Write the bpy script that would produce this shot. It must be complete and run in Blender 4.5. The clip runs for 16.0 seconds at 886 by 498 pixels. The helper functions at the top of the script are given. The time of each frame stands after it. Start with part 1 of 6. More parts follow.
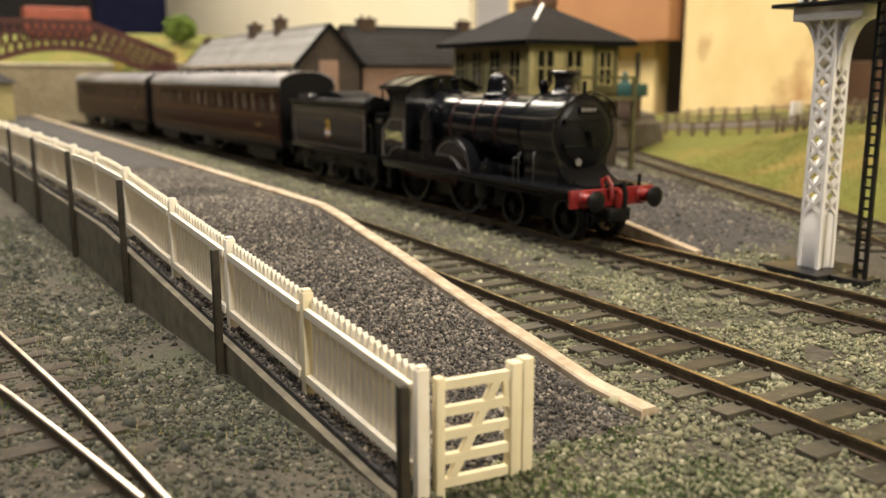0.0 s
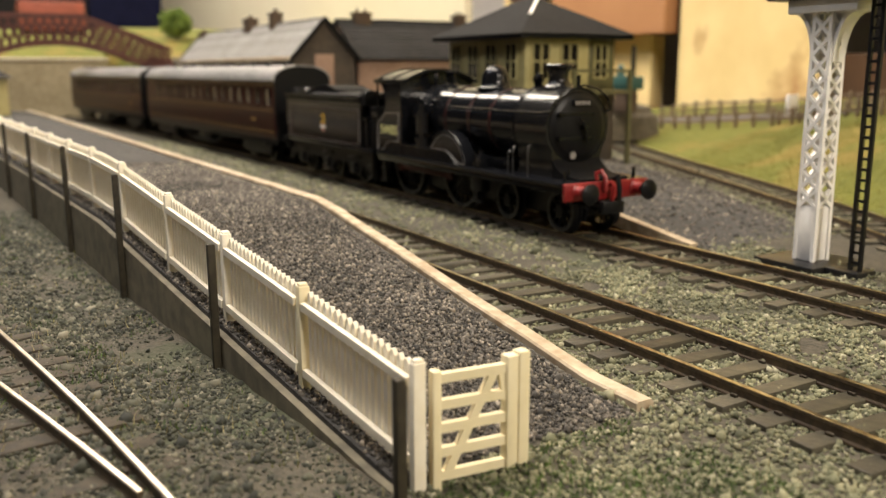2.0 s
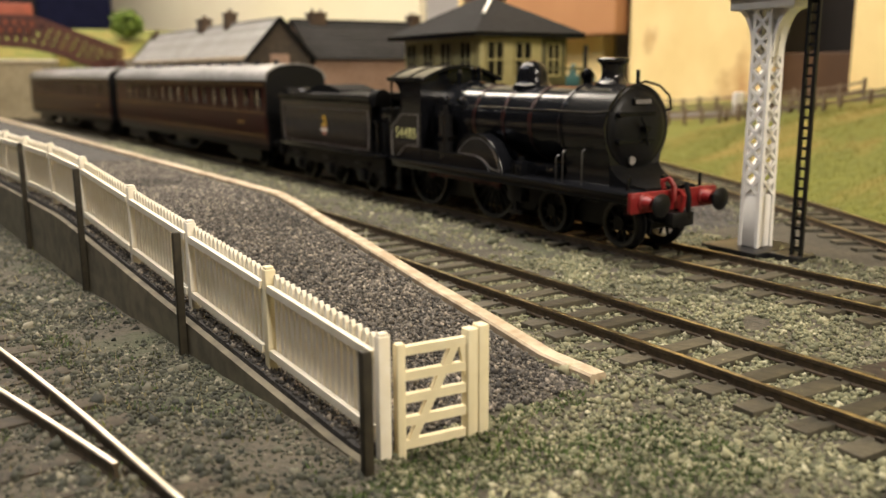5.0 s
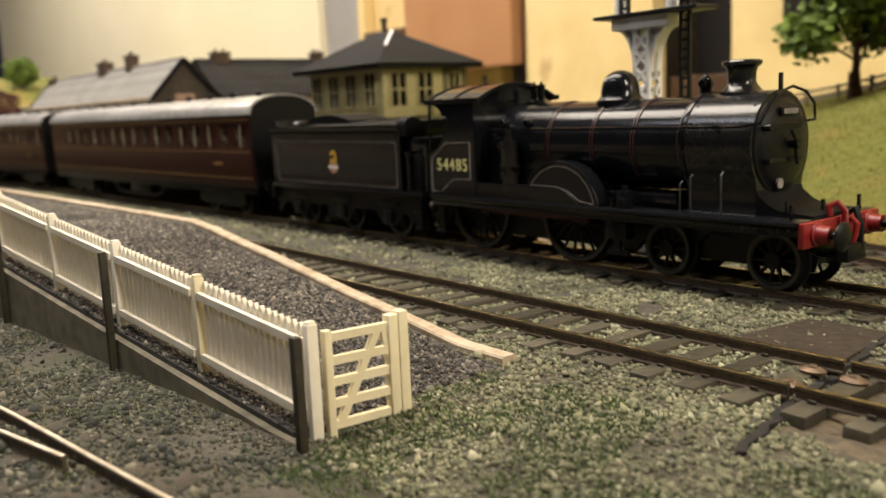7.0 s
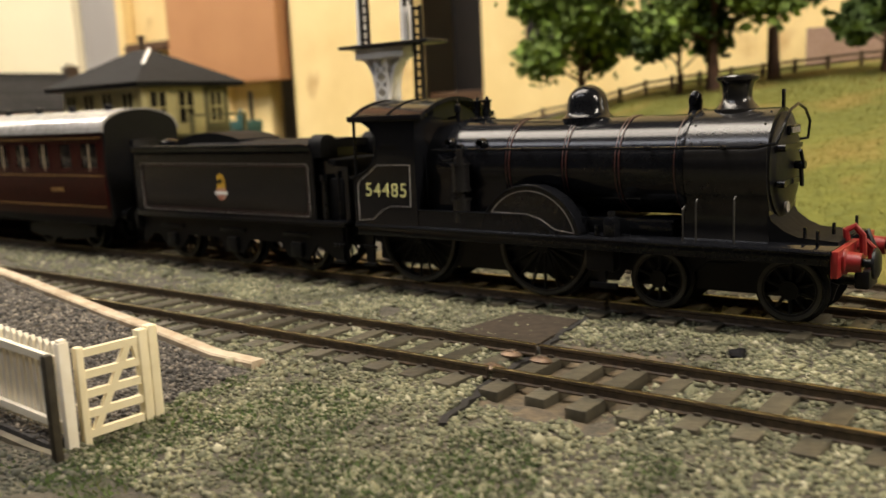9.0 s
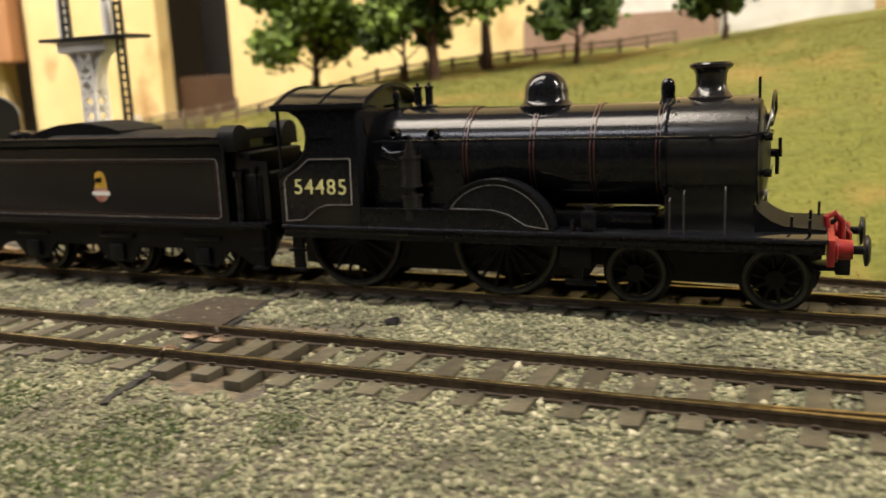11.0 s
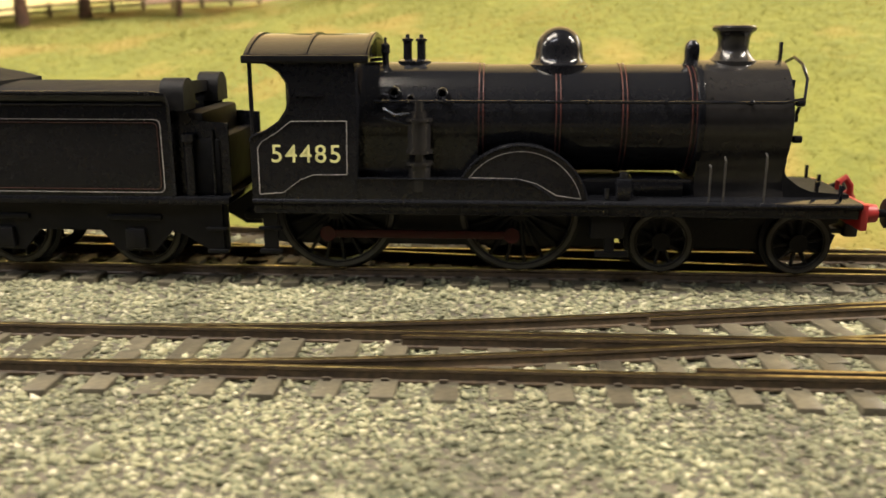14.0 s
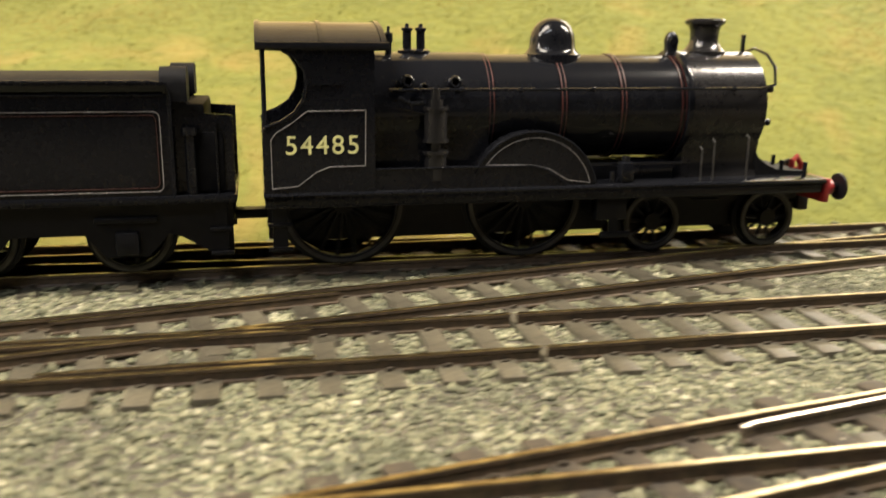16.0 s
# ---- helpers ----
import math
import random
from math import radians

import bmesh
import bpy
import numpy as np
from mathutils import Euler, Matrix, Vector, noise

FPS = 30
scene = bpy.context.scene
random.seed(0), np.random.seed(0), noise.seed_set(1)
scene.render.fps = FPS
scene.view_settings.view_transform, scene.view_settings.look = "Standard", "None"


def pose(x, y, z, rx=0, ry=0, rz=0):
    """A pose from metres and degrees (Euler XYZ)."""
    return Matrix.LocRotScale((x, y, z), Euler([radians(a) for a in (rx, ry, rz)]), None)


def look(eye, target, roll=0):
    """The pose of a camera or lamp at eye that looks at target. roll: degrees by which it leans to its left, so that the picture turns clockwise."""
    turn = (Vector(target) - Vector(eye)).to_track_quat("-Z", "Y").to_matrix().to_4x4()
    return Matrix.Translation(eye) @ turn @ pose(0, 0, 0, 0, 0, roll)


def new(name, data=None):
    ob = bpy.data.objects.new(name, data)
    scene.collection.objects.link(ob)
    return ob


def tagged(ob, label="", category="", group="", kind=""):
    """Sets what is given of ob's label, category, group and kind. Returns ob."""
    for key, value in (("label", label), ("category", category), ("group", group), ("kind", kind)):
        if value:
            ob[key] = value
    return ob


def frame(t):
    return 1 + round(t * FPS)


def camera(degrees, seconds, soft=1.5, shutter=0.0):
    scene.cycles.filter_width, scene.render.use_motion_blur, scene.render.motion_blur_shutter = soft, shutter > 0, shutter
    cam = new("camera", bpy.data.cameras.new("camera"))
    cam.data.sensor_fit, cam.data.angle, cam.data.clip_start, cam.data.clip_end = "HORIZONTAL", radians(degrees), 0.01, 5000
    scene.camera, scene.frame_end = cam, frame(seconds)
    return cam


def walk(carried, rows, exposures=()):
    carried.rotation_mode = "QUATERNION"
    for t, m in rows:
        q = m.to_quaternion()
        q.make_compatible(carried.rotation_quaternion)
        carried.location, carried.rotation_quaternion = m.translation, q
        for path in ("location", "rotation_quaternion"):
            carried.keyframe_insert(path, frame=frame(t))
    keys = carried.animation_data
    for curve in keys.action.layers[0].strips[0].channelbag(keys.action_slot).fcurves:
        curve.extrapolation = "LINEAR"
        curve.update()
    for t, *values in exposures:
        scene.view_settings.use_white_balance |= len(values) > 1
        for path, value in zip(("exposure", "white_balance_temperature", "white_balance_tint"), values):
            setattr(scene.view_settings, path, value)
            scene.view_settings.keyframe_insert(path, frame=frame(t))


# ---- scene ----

cam = camera(53.72, 16.0, soft=1.4, shutter=0.5)
PATH = (
    (0, 0.0521, -0.1086, 0.0504, 60.77, -11.22, 0.02),
    (0.5, 0.0515, -0.1081, 0.0503, 60.89, -11.52, -0.02),
    (1, 0.0525, -0.1086, 0.0503, 60.91, -11.55, -0.08),
    (1.5, 0.0527, -0.1087, 0.0505, 60.69, -11.38, -0.01),
    (2, 0.0523, -0.1086, 0.0504, 60.54, -11.62, -0.12),
    (2.5, 0.0522, -0.1084, 0.0492, 60.47, -11.65, -0.34),
    (3, 0.0529, -0.1089, 0.0500, 60.39, -11.55, -0.29),
    (3.5, 0.0528, -0.1088, 0.0498, 60.32, -11.62, -0.29),
    (6, 0.0627, -0.1162, 0.0476, 54.78, -10.59, -0.54),
    (6.5, 0.0652, -0.1180, 0.0470, 53.39, -9.90, -1.03),
    (7, 0.0684, -0.1206, 0.0440, 51.81, -9.19, -2.47),
    (7.5, 0.0714, -0.1222, 0.0407, 49.45, -8.38, -3.78),
    (8, 0.0767, -0.1243, 0.0433, 45.34, -8.31, -3.45),
    (10.5, 0.1108, -0.1338, 0.0498, 27.05, -10.68, -2.45),
    (11, 0.1199, -0.1337, 0.0512, 23.27, -11.07, -2.52),
    (11.5, 0.1302, -0.1313, 0.0531, 19.61, -11.82, -2.77),
    (12, 0.1364, -0.1308, 0.0485, 16.07, -12.55, -3.03),
    (12.5, 0.1529, -0.1286, 0.0490, 12.54, -13.36, -2.81),
    (13, 0.1560, -0.1282, 0.0508, 9.56, -14.01, -1.72),
    (13.5, 0.1615, -0.1264, 0.0514, 6.39, -14.36, -0.74),
    (14, 0.1662, -0.1286, 0.0531, 3.54, -14.64, -0.11),
    (14.5, 0.1827, -0.1274, 0.0511, 0.31, -14.34, 0.32),
    (15, 0.1964, -0.1252, 0.0490, -3.14, -14.76, 0.27),
    (15.5, 0.2128, -0.1227, 0.0449, -6.84, -14.81, 0.25),
    (16, 0.2311, -0.1254, 0.0479, -11.88, -13.75, 0.49),
)
RUN = ((0, -277.2), (0.5, -278.4), (1, -278.6), (1.5, -278.3), (2, -278.0), (2.5, -278.2), (3, -278.0), (3.5, -276.2), (6, -186.2), (6.5, -166.8), (7, -149.9), (7.5, -130.2), (8, -111.4), (10.5, -18.9), (11, 1.0), (11.5, 19.8), (12, 36.8), (12.5, 52.3), (13, 72.8), (13.5, 95.0), (14, 118.6), (14.5, 144.8), (15, 173.4), (15.5, 202.9), (16, 235.2))
cam.data.dof.use_dof = True
cam.data.dof.focus_distance = 0.165
cam.data.dof.aperture_fstop = 26.0
walk(cam, [(t, Matrix.Translation((x, y, z)) @ pose(0, 0, 0, 0, 0, turn) @ pose(0, 0, 0, 90 + tilt) @ pose(0, 0, 0, 0, 0, lean))
           for t, x, y, z, turn, tilt, lean in PATH],
     [(0, -0.54), (3.7, -0.54), (7, -0.62), (8.2, -0.72), (10.3, -0.26), (11, -0.2), (12.5, 0.18), (14.5, 0.5), (15, 0.58), (15.5, 0.44), (16, 0.38)])

# ---- light ----
world = bpy.data.worlds.new("room_air")
scene.world = world
world.use_nodes = True
world.node_tree.nodes["Background"].inputs[0].default_value = (1.0, 0.86, 0.66, 1)
world.node_tree.nodes["Background"].inputs[1].default_value = 0.05


def ceiling_lamp(x, y, z, sx, sy, watts, tint=(1.0, 0.89, 0.755)):
    """A fluorescent panel under the ceiling: its housing, and the lamp just under it."""
    thing = tagged(new("ceiling_light"), "white fluorescent ceiling light over the layout", "ceiling light", "ceiling lights")
    thing.location = (x, y, z)
    bm = bmesh.new()
    bmesh.ops.create_cube(bm, size=1, matrix=Matrix.Translation((0, 0, 0.03)) @ Matrix.Diagonal((sx + 0.04, sy + 0.04, 0.05, 1)))
    me = bpy.data.meshes.new("housing")
    bm.to_mesh(me)
    ob = new("housing", me)
    ob.parent = thing
    me.materials.append(M["white_paint"])
    for sx_ in (-0.4, 0.4):
        bm = bmesh.new()
        bmesh.ops.create_cone(bm, cap_ends=True, segments=8, radius1=0.004, radius2=0.004, depth=1.5 - z, matrix=Matrix.Translation((sx_ * sx, 0, (1.5 - z) / 2 + 0.03)))
        me = bpy.data.meshes.new("hanger")
        bm.to_mesh(me)
        bm.free()
        me.materials.append(M["white_paint"])
        new("hanger", me).parent = thing
    lamp = bpy.data.lights.new("tube", "AREA")
    lamp.shape, lamp.size, lamp.size_y, lamp.energy, lamp.color = "RECTANGLE", sx, sy, watts, tint
    lo = new("tube", lamp)
    lo.location = (x, y, z)
    return thing


def wall_lamp(x, y, z, sx, sz, watts):
    """A strip light on the boards behind the layout, facing the near side."""
    thing = tagged(new("strip_light"), "white strip light fixed to the backing boards", "strip light")
    thing.location = (x, y, z)
    bm = bmesh.new()
    bmesh.ops.create_cube(bm, size=1, matrix=Matrix.Translation((0, 0.012, 0)) @ Matrix.Diagonal((sx + 0.03, 0.02, sz + 0.03, 1)))
    me = bpy.data.meshes.new("housing")
    bm.to_mesh(me)
    bm.free()
    me.materials.append(M["white_paint"])
    new("housing", me).parent = thing
    lamp = bpy.data.lights.new("strip", "AREA")
    lamp.shape, lamp.size, lamp.size_y, lamp.energy, lamp.color = "RECTANGLE", sx, sz, watts, (1.0, 0.92, 0.8)
    lo = new("strip", lamp)
    lo.matrix_basis = look((x, y, z), (x, y - 1, z - 0.25))


# ---- materials ----
M = {}


def mat(name, col, rough=0.6, metal=0.0, col2=None, scale=600.0, bump=0.0, bscale=None, spread=0.5, island=0.0, stain=None, coat=0.0, spec=0.5, bdist=0.0003):
    """A node material: two tones mixed by fine and coarse noise, with fine relief; island: spread of tone from piece to piece."""
    m = bpy.data.materials.new(name)
    m.use_nodes = True
    nt = m.node_tree
    b = nt.nodes["Principled BSDF"]
    b.inputs["Roughness"].default_value = rough
    b.inputs["Metallic"].default_value = metal
    b.inputs["Coat Weight"].default_value = coat
    b.inputs["Specular IOR Level"].default_value = spec
    co = nt.nodes.new("ShaderNodeTexCoord")
    n1 = nt.nodes.new("ShaderNodeTexNoise")
    n1.inputs["Scale"].default_value = scale
    n1.inputs["Detail"].default_value = 6
    nt.links.new(co.outputs["Object"], n1.inputs["Vector"])
    n2 = nt.nodes.new("ShaderNodeTexNoise")
    n2.inputs["Scale"].default_value = scale * 0.09
    n2.inputs["Detail"].default_value = 3
    nt.links.new(co.outputs["Object"], n2.inputs["Vector"])
    mx = nt.nodes.new("ShaderNodeMath")
    mx.operation = "MULTIPLY_ADD"
    nt.links.new(n2.outputs["Fac"], mx.inputs[0])
    mx.inputs[1].default_value = 0.6
    nt.links.new(n1.outputs["Fac"], mx.inputs[2])
    rp = nt.nodes.new("ShaderNodeMapRange")
    rp.inputs[1].default_value, rp.inputs[2].default_value = 0.8 - 0.3 * spread, 0.8 + 0.3 * spread
    nt.links.new(mx.outputs[0], rp.inputs[0])
    mix = nt.nodes.new("ShaderNodeMix")
    mix.data_type = "RGBA"
    mix.inputs["A"].default_value = (*col, 1)
    mix.inputs["B"].default_value = (*(col2 or [c * 0.7 for c in col]), 1)
    nt.links.new(rp.outputs[0], mix.inputs["Factor"])
    out = mix.outputs["Result"]
    if stain:
        n3 = nt.nodes.new("ShaderNodeTexNoise")
        n3.inputs["Scale"].default_value = stain[1]
        n3.inputs["Detail"].default_value = 5
        nt.links.new(co.outputs["Object"], n3.inputs["Vector"])
        r3 = nt.nodes.new("ShaderNodeMapRange")
        r3.inputs[1].default_value, r3.inputs[2].default_value = stain[2], stain[2] + 0.12
        nt.links.new(n3.outputs["Fac"], r3.inputs[0])
        m3 = nt.nodes.new("ShaderNodeMix")
        m3.data_type = "RGBA"
        nt.links.new(r3.outputs[0], m3.inputs["Factor"])
        nt.links.new(out, m3.inputs["A"])
        m3.inputs["B"].default_value = (*stain[0], 1)
        out = m3.outputs["Result"]
    if island:
        g = nt.nodes.new("ShaderNodeNewGeometry")
        oi = nt.nodes.new("ShaderNodeObjectInfo")
        ad = nt.nodes.new("ShaderNodeMath")
        ad.operation = "ADD"
        nt.links.new(g.outputs["Random Per Island"], ad.inputs[0])
        nt.links.new(oi.outputs["Random"], ad.inputs[1])
        fr = nt.nodes.new("ShaderNodeMath")
        fr.operation = "FRACT"
        nt.links.new(ad.outputs[0], fr.inputs[0])
        mr = nt.nodes.new("ShaderNodeMapRange")
        mr.inputs[3].default_value, mr.inputs[4].default_value = 1 - island, 1 + island
        nt.links.new(fr.outputs[0], mr.inputs[0])
        hs = nt.nodes.new("ShaderNodeHueSaturation")
        nt.links.new(mr.outputs[0], hs.inputs["Value"])
        nt.links.new(out, hs.inputs["Color"])
        out = hs.outputs["Color"]
    nt.links.new(out, b.inputs["Base Color"])
    if bump:
        bp = nt.nodes.new("ShaderNodeBump")
        bp.inputs["Strength"].default_value = bump
        bp.inputs["Distance"].default_value = bdist
        if bscale:
            n4 = nt.nodes.new("ShaderNodeTexNoise")
            n4.inputs["Scale"].default_value = bscale
            n4.inputs["Detail"].default_value = 4
            nt.links.new(co.outputs["Object"], n4.inputs["Vector"])
            nt.links.new(n4.outputs["Fac"], bp.inputs["Height"])
        else:
            nt.links.new(n1.outputs["Fac"], bp.inputs["Height"])
        nt.links.new(bp.outputs["Normal"], b.inputs["Normal"])
    M[name] = m
    return m


mat("white_paint", (0.78, 0.76, 0.7), 0.5, scale=40)
mat("loco_black", (0.0055, 0.006, 0.0078), 0.16, col2=(0.0075, 0.0078, 0.0092), scale=900, bump=0.05, bscale=200, spec=0.27)
mat("frame_black", (0.0045, 0.0048, 0.006), 0.36, col2=(0.007, 0.007, 0.0078), scale=900, bump=0.15, spec=0.2)
mat("roof_black", (0.007, 0.0073, 0.009), 0.13, col2=(0.01, 0.01, 0.011), scale=700, bump=0.05, bscale=300, spec=0.14)
mat("matt_black", (0.0055, 0.0056, 0.0065), 0.6, col2=(0.009, 0.009, 0.0095), scale=700, bump=0.4, bscale=400, spec=0.08)
mat("lining_red", (0.05, 0.012, 0.009), 0.4)
mat("lining_grey", (0.3, 0.28, 0.27), 0.4)
mat("beam_red", (0.23, 0.013, 0.013), 0.4, col2=(0.17, 0.01, 0.01), scale=500)
mat("rod_red", (0.05, 0.007, 0.008), 0.4, spec=0.25)
mat("number_cream", (0.8, 0.78, 0.34), 0.5)
mat("crest_yellow", (0.75, 0.45, 0.05), 0.5)
mat("crest_red", (0.45, 0.1, 0.05), 0.5, col2=(0.55, 0.45, 0.35), scale=2500)
mat("maroon", (0.036, 0.006, 0.005), 0.3, col2=(0.024, 0.0042, 0.0035), scale=500, spec=0.15)
mat("window_dark", (0.012, 0.01, 0.009), 0.15)
mat("blind", (0.38, 0.3, 0.2), 0.6)
mat("coach_roof", (0.36, 0.35, 0.345), 0.26, col2=(0.24, 0.235, 0.23), scale=300, bump=0.25)
mat("lining_gold", (0.3, 0.17, 0.05), 0.5)
mat("rail_side", (0.11, 0.078, 0.048), 0.55, metal=0.1, col2=(0.06, 0.044, 0.03), scale=900, bump=0.2, spec=0.3)
mat("rail_head", (0.52, 0.43, 0.23), 0.28, metal=1.0, col2=(0.24, 0.185, 0.1), scale=500)
mat("rail_bright", (0.76, 0.68, 0.54), 0.32, metal=0.9, col2=(0.58, 0.49, 0.36), scale=400)
mat("sleeper", (0.078, 0.069, 0.047), 0.45, col2=(0.041, 0.037, 0.026), scale=700, bump=0.4, island=0.35, spread=0.9, spec=0.4)
mat("sleeper_dark", (0.06, 0.048, 0.033), 0.7, col2=(0.035, 0.03, 0.023), scale=500, bump=0.5, spec=0.2)
mat("rail_dark", (0.1, 0.075, 0.05), 0.5, metal=0.3, col2=(0.05, 0.038, 0.026), scale=900, bump=0.2)
mat("chair", (0.05, 0.04, 0.028), 0.7, spec=0.2)
mat("soil", (0.082, 0.071, 0.05), 0.95, col2=(0.042, 0.037, 0.027), scale=900, bump=0.9, stain=((0.05, 0.056, 0.03), 35, 0.56), bdist=0.0006)
mat("platform_soil", (0.062, 0.058, 0.054), 0.95, col2=(0.035, 0.033, 0.031), scale=1200, bump=0.8, bdist=0.0005)
mat("cork", (0.048, 0.036, 0.025), 0.9, col2=(0.03, 0.024, 0.017), scale=500, bump=0.7, spec=0.2)
mat("rust_soil", (0.125, 0.095, 0.056), 0.9, col2=(0.07, 0.056, 0.037), scale=600, bump=0.7, stain=((0.17, 0.1, 0.05), 120, 0.58))
mat("gap_dark", (0.012, 0.01, 0.008), 0.9)
mat("cream_plastic", (0.84, 0.79, 0.67), 0.42, col2=(0.78, 0.72, 0.58), scale=300, bump=0.1)
mat("gate_plastic", (0.78, 0.7, 0.48), 0.42, col2=(0.72, 0.64, 0.42), scale=300, bump=0.1)
mat("post_brown", (0.048, 0.041, 0.027), 0.6, col2=(0.028, 0.024, 0.017), scale=500, bump=0.3, spec=0.2)
mat("wall_board", (0.2, 0.175, 0.12), 0.6, col2=(0.11, 0.096, 0.068), scale=260, bump=0.35, stain=((0.13, 0.075, 0.045), 60, 0.64))
mat("plank_wood", (0.5, 0.415, 0.3), 0.65, col2=(0.33, 0.25, 0.16), scale=300, bump=0.5)
mat("white_plastic", (0.93, 0.91, 0.88), 0.3, col2=(0.88, 0.86, 0.83), scale=400)
M["white_plastic"].node_tree.nodes["Principled BSDF"].inputs["Subsurface Weight"].default_value = 0.3
M["white_plastic"].node_tree.nodes["Principled BSDF"].inputs["Subsurface Radius"].default_value = (0.003, 0.003, 0.003)
mat("black_plastic", (0.01, 0.01, 0.011), 0.35)
mat("slate_light", (0.25, 0.24, 0.225), 0.7, col2=(0.18, 0.17, 0.155), scale=500, island=0.2)
mat("slate_dark", (0.034, 0.033, 0.033), 0.8, col2=(0.024, 0.023, 0.022), scale=500, island=0.2, spec=0.1)
mat("stone_wall", (0.075, 0.058, 0.042), 0.85, col2=(0.05, 0.04, 0.03), scale=500, bump=0.4)
mat("brick_wall", (0.33, 0.22, 0.16), 0.85, col2=(0.25, 0.16, 0.11), scale=600, bump=0.4)
mat("cream_paint", (0.48, 0.43, 0.2), 0.6, col2=(0.41, 0.36, 0.16), scale=300)
mat("olive_paint", (0.13, 0.12, 0.05), 0.6)
mat("chimney_brown", (0.1, 0.065, 0.04), 0.8, col2=(0.07, 0.045, 0.03), scale=600)
mat("grass", (0.165, 0.163, 0.024), 0.95, col2=(0.085, 0.098, 0.015), scale=230, bump=0.9, stain=((0.2, 0.152, 0.033), 26, 0.52), spread=1.3, bdist=0.0014)
mat("meadow_blade", (0.185, 0.166, 0.026), 0.9, col2=(0.125, 0.13, 0.02), scale=30, island=0.14, spread=0.9, stain=((0.215, 0.15, 0.032), 16, 0.54))
mat("straw", (0.3, 0.26, 0.12), 0.8, island=0.3)
mat("grass_blade", (0.125, 0.13, 0.032), 0.9, col2=(0.085, 0.095, 0.022), scale=60, island=0.3)
mat("moss", (0.14, 0.22, 0.03), 0.9, island=0.4)
mat("leaf_light", (0.2, 0.285, 0.05), 0.8, col2=(0.105, 0.165, 0.03), scale=120, island=0.45)
mat("leaf_dark", (0.085, 0.135, 0.03), 0.85, col2=(0.048, 0.082, 0.02), scale=120, island=0.5)
mat("bark", (0.1, 0.05, 0.03), 0.9, col2=(0.06, 0.032, 0.02), scale=400, bump=0.6)
mat("fence_wood", (0.2, 0.145, 0.09), 0.75, col2=(0.13, 0.092, 0.058), scale=400)
mat("bridge_red", (0.075, 0.018, 0.012), 0.55, col2=(0.05, 0.012, 0.008), scale=300)
mat("bank", (0.12, 0.1, 0.068), 0.9, col2=(0.07, 0.058, 0.04), scale=300, bump=0.6)
mat("end_stone", (0.34, 0.29, 0.19), 0.9, col2=(0.25, 0.21, 0.13), scale=200, bump=0.5)
mat("pale_stone", (0.6, 0.55, 0.45), 0.85, col2=(0.5, 0.45, 0.36), scale=200)
mat("crate_red", (0.27, 0.065, 0.035), 0.7, col2=(0.2, 0.05, 0.028), scale=60)
mat("brass_dull", (0.17, 0.11, 0.065), 0.5, metal=0.5, col2=(0.1, 0.07, 0.05), scale=800, bump=0.4)
mat("wall_yellow", (0.88, 0.69, 0.34), 0.8, col2=(0.8, 0.6, 0.27), scale=22, stain=((0.46, 0.24, 0.09), 13, 0.61))
mat("wall_cream", (0.85, 0.78, 0.58), 0.8, col2=(0.82, 0.74, 0.54), scale=8)
# room dimness put into the wall colour, so the black engine reflects little
mat("wall_darkened", (0.026, 0.024, 0.023), 0.9, scale=8)
mat("wall_grey", (0.5, 0.47, 0.45), 0.8, scale=8)
mat("card_brown", (0.5, 0.25, 0.11), 0.8, col2=(0.44, 0.21, 0.09), scale=15)
# near black: painted shade of the gaps in the backing, and the hung board
mat("shade_and_board_black", (0.015, 0.011, 0.009), 0.8)
mat("dark_wood", (0.1, 0.052, 0.025), 0.6, col2=(0.07, 0.035, 0.018), scale=30)
mat("carpet", (0.12, 0.1, 0.09), 0.95, scale=30)
# ceiling albedo lowered to near black; stands for an unlit ceiling in reflections
mat("ceiling_darkened", (0.07, 0.067, 0.064), 0.9, scale=6)
mat("teal", (0.03, 0.1, 0.09), 0.5)
mat("blue_dark", (0.009, 0.01, 0.03), 0.9, spec=0.05)
mat("asphalt", (0.12, 0.1, 0.085), 0.9, col2=(0.08, 0.07, 0.06), scale=400, bump=0.4)


def stone_mat(name, tones, rough=0.85):
    """Loose stone: each grain takes its own tone from a ramp, with fine grain over it."""
    m = bpy.data.materials.new(name)
    m.use_nodes = True
    nt = m.node_tree
    b = nt.nodes["Principled BSDF"]
    b.inputs["Roughness"].default_value = rough
    g = nt.nodes.new("ShaderNodeNewGeometry")
    rp = nt.nodes.new("ShaderNodeValToRGB")
    rp.color_ramp.interpolation = "LINEAR"
    els = rp.color_ramp.elements
    while len(els) < len(tones):
        els.new(0.5)
    for e, (p, col) in zip(els, tones):
        e.position, e.color = p, (*col, 1)
    nt.links.new(g.outputs["Random Per Island"], rp.inputs[0])
    co = nt.nodes.new("ShaderNodeTexCoord")
    n = nt.nodes.new("ShaderNodeTexNoise")
    n.inputs["Scale"].default_value = 45
    n.inputs["Detail"].default_value = 5
    nt.links.new(co.outputs["Object"], n.inputs["Vector"])
    mr = nt.nodes.new("ShaderNodeMapRange")
    mr.inputs[1].default_value, mr.inputs[2].default_value, mr.inputs[3].default_value, mr.inputs[4].default_value = 0.3, 0.7, 0.55, 1.35
    nt.links.new(n.outputs["Fac"], mr.inputs[0])
    hs = nt.nodes.new("ShaderNodeHueSaturation")
    nt.links.new(mr.outputs[0], hs.inputs["Value"])
    nt.links.new(rp.outputs["Color"], hs.inputs["Color"])
    nt.links.new(hs.outputs["Color"], b.inputs["Base Color"])
    M[name] = m


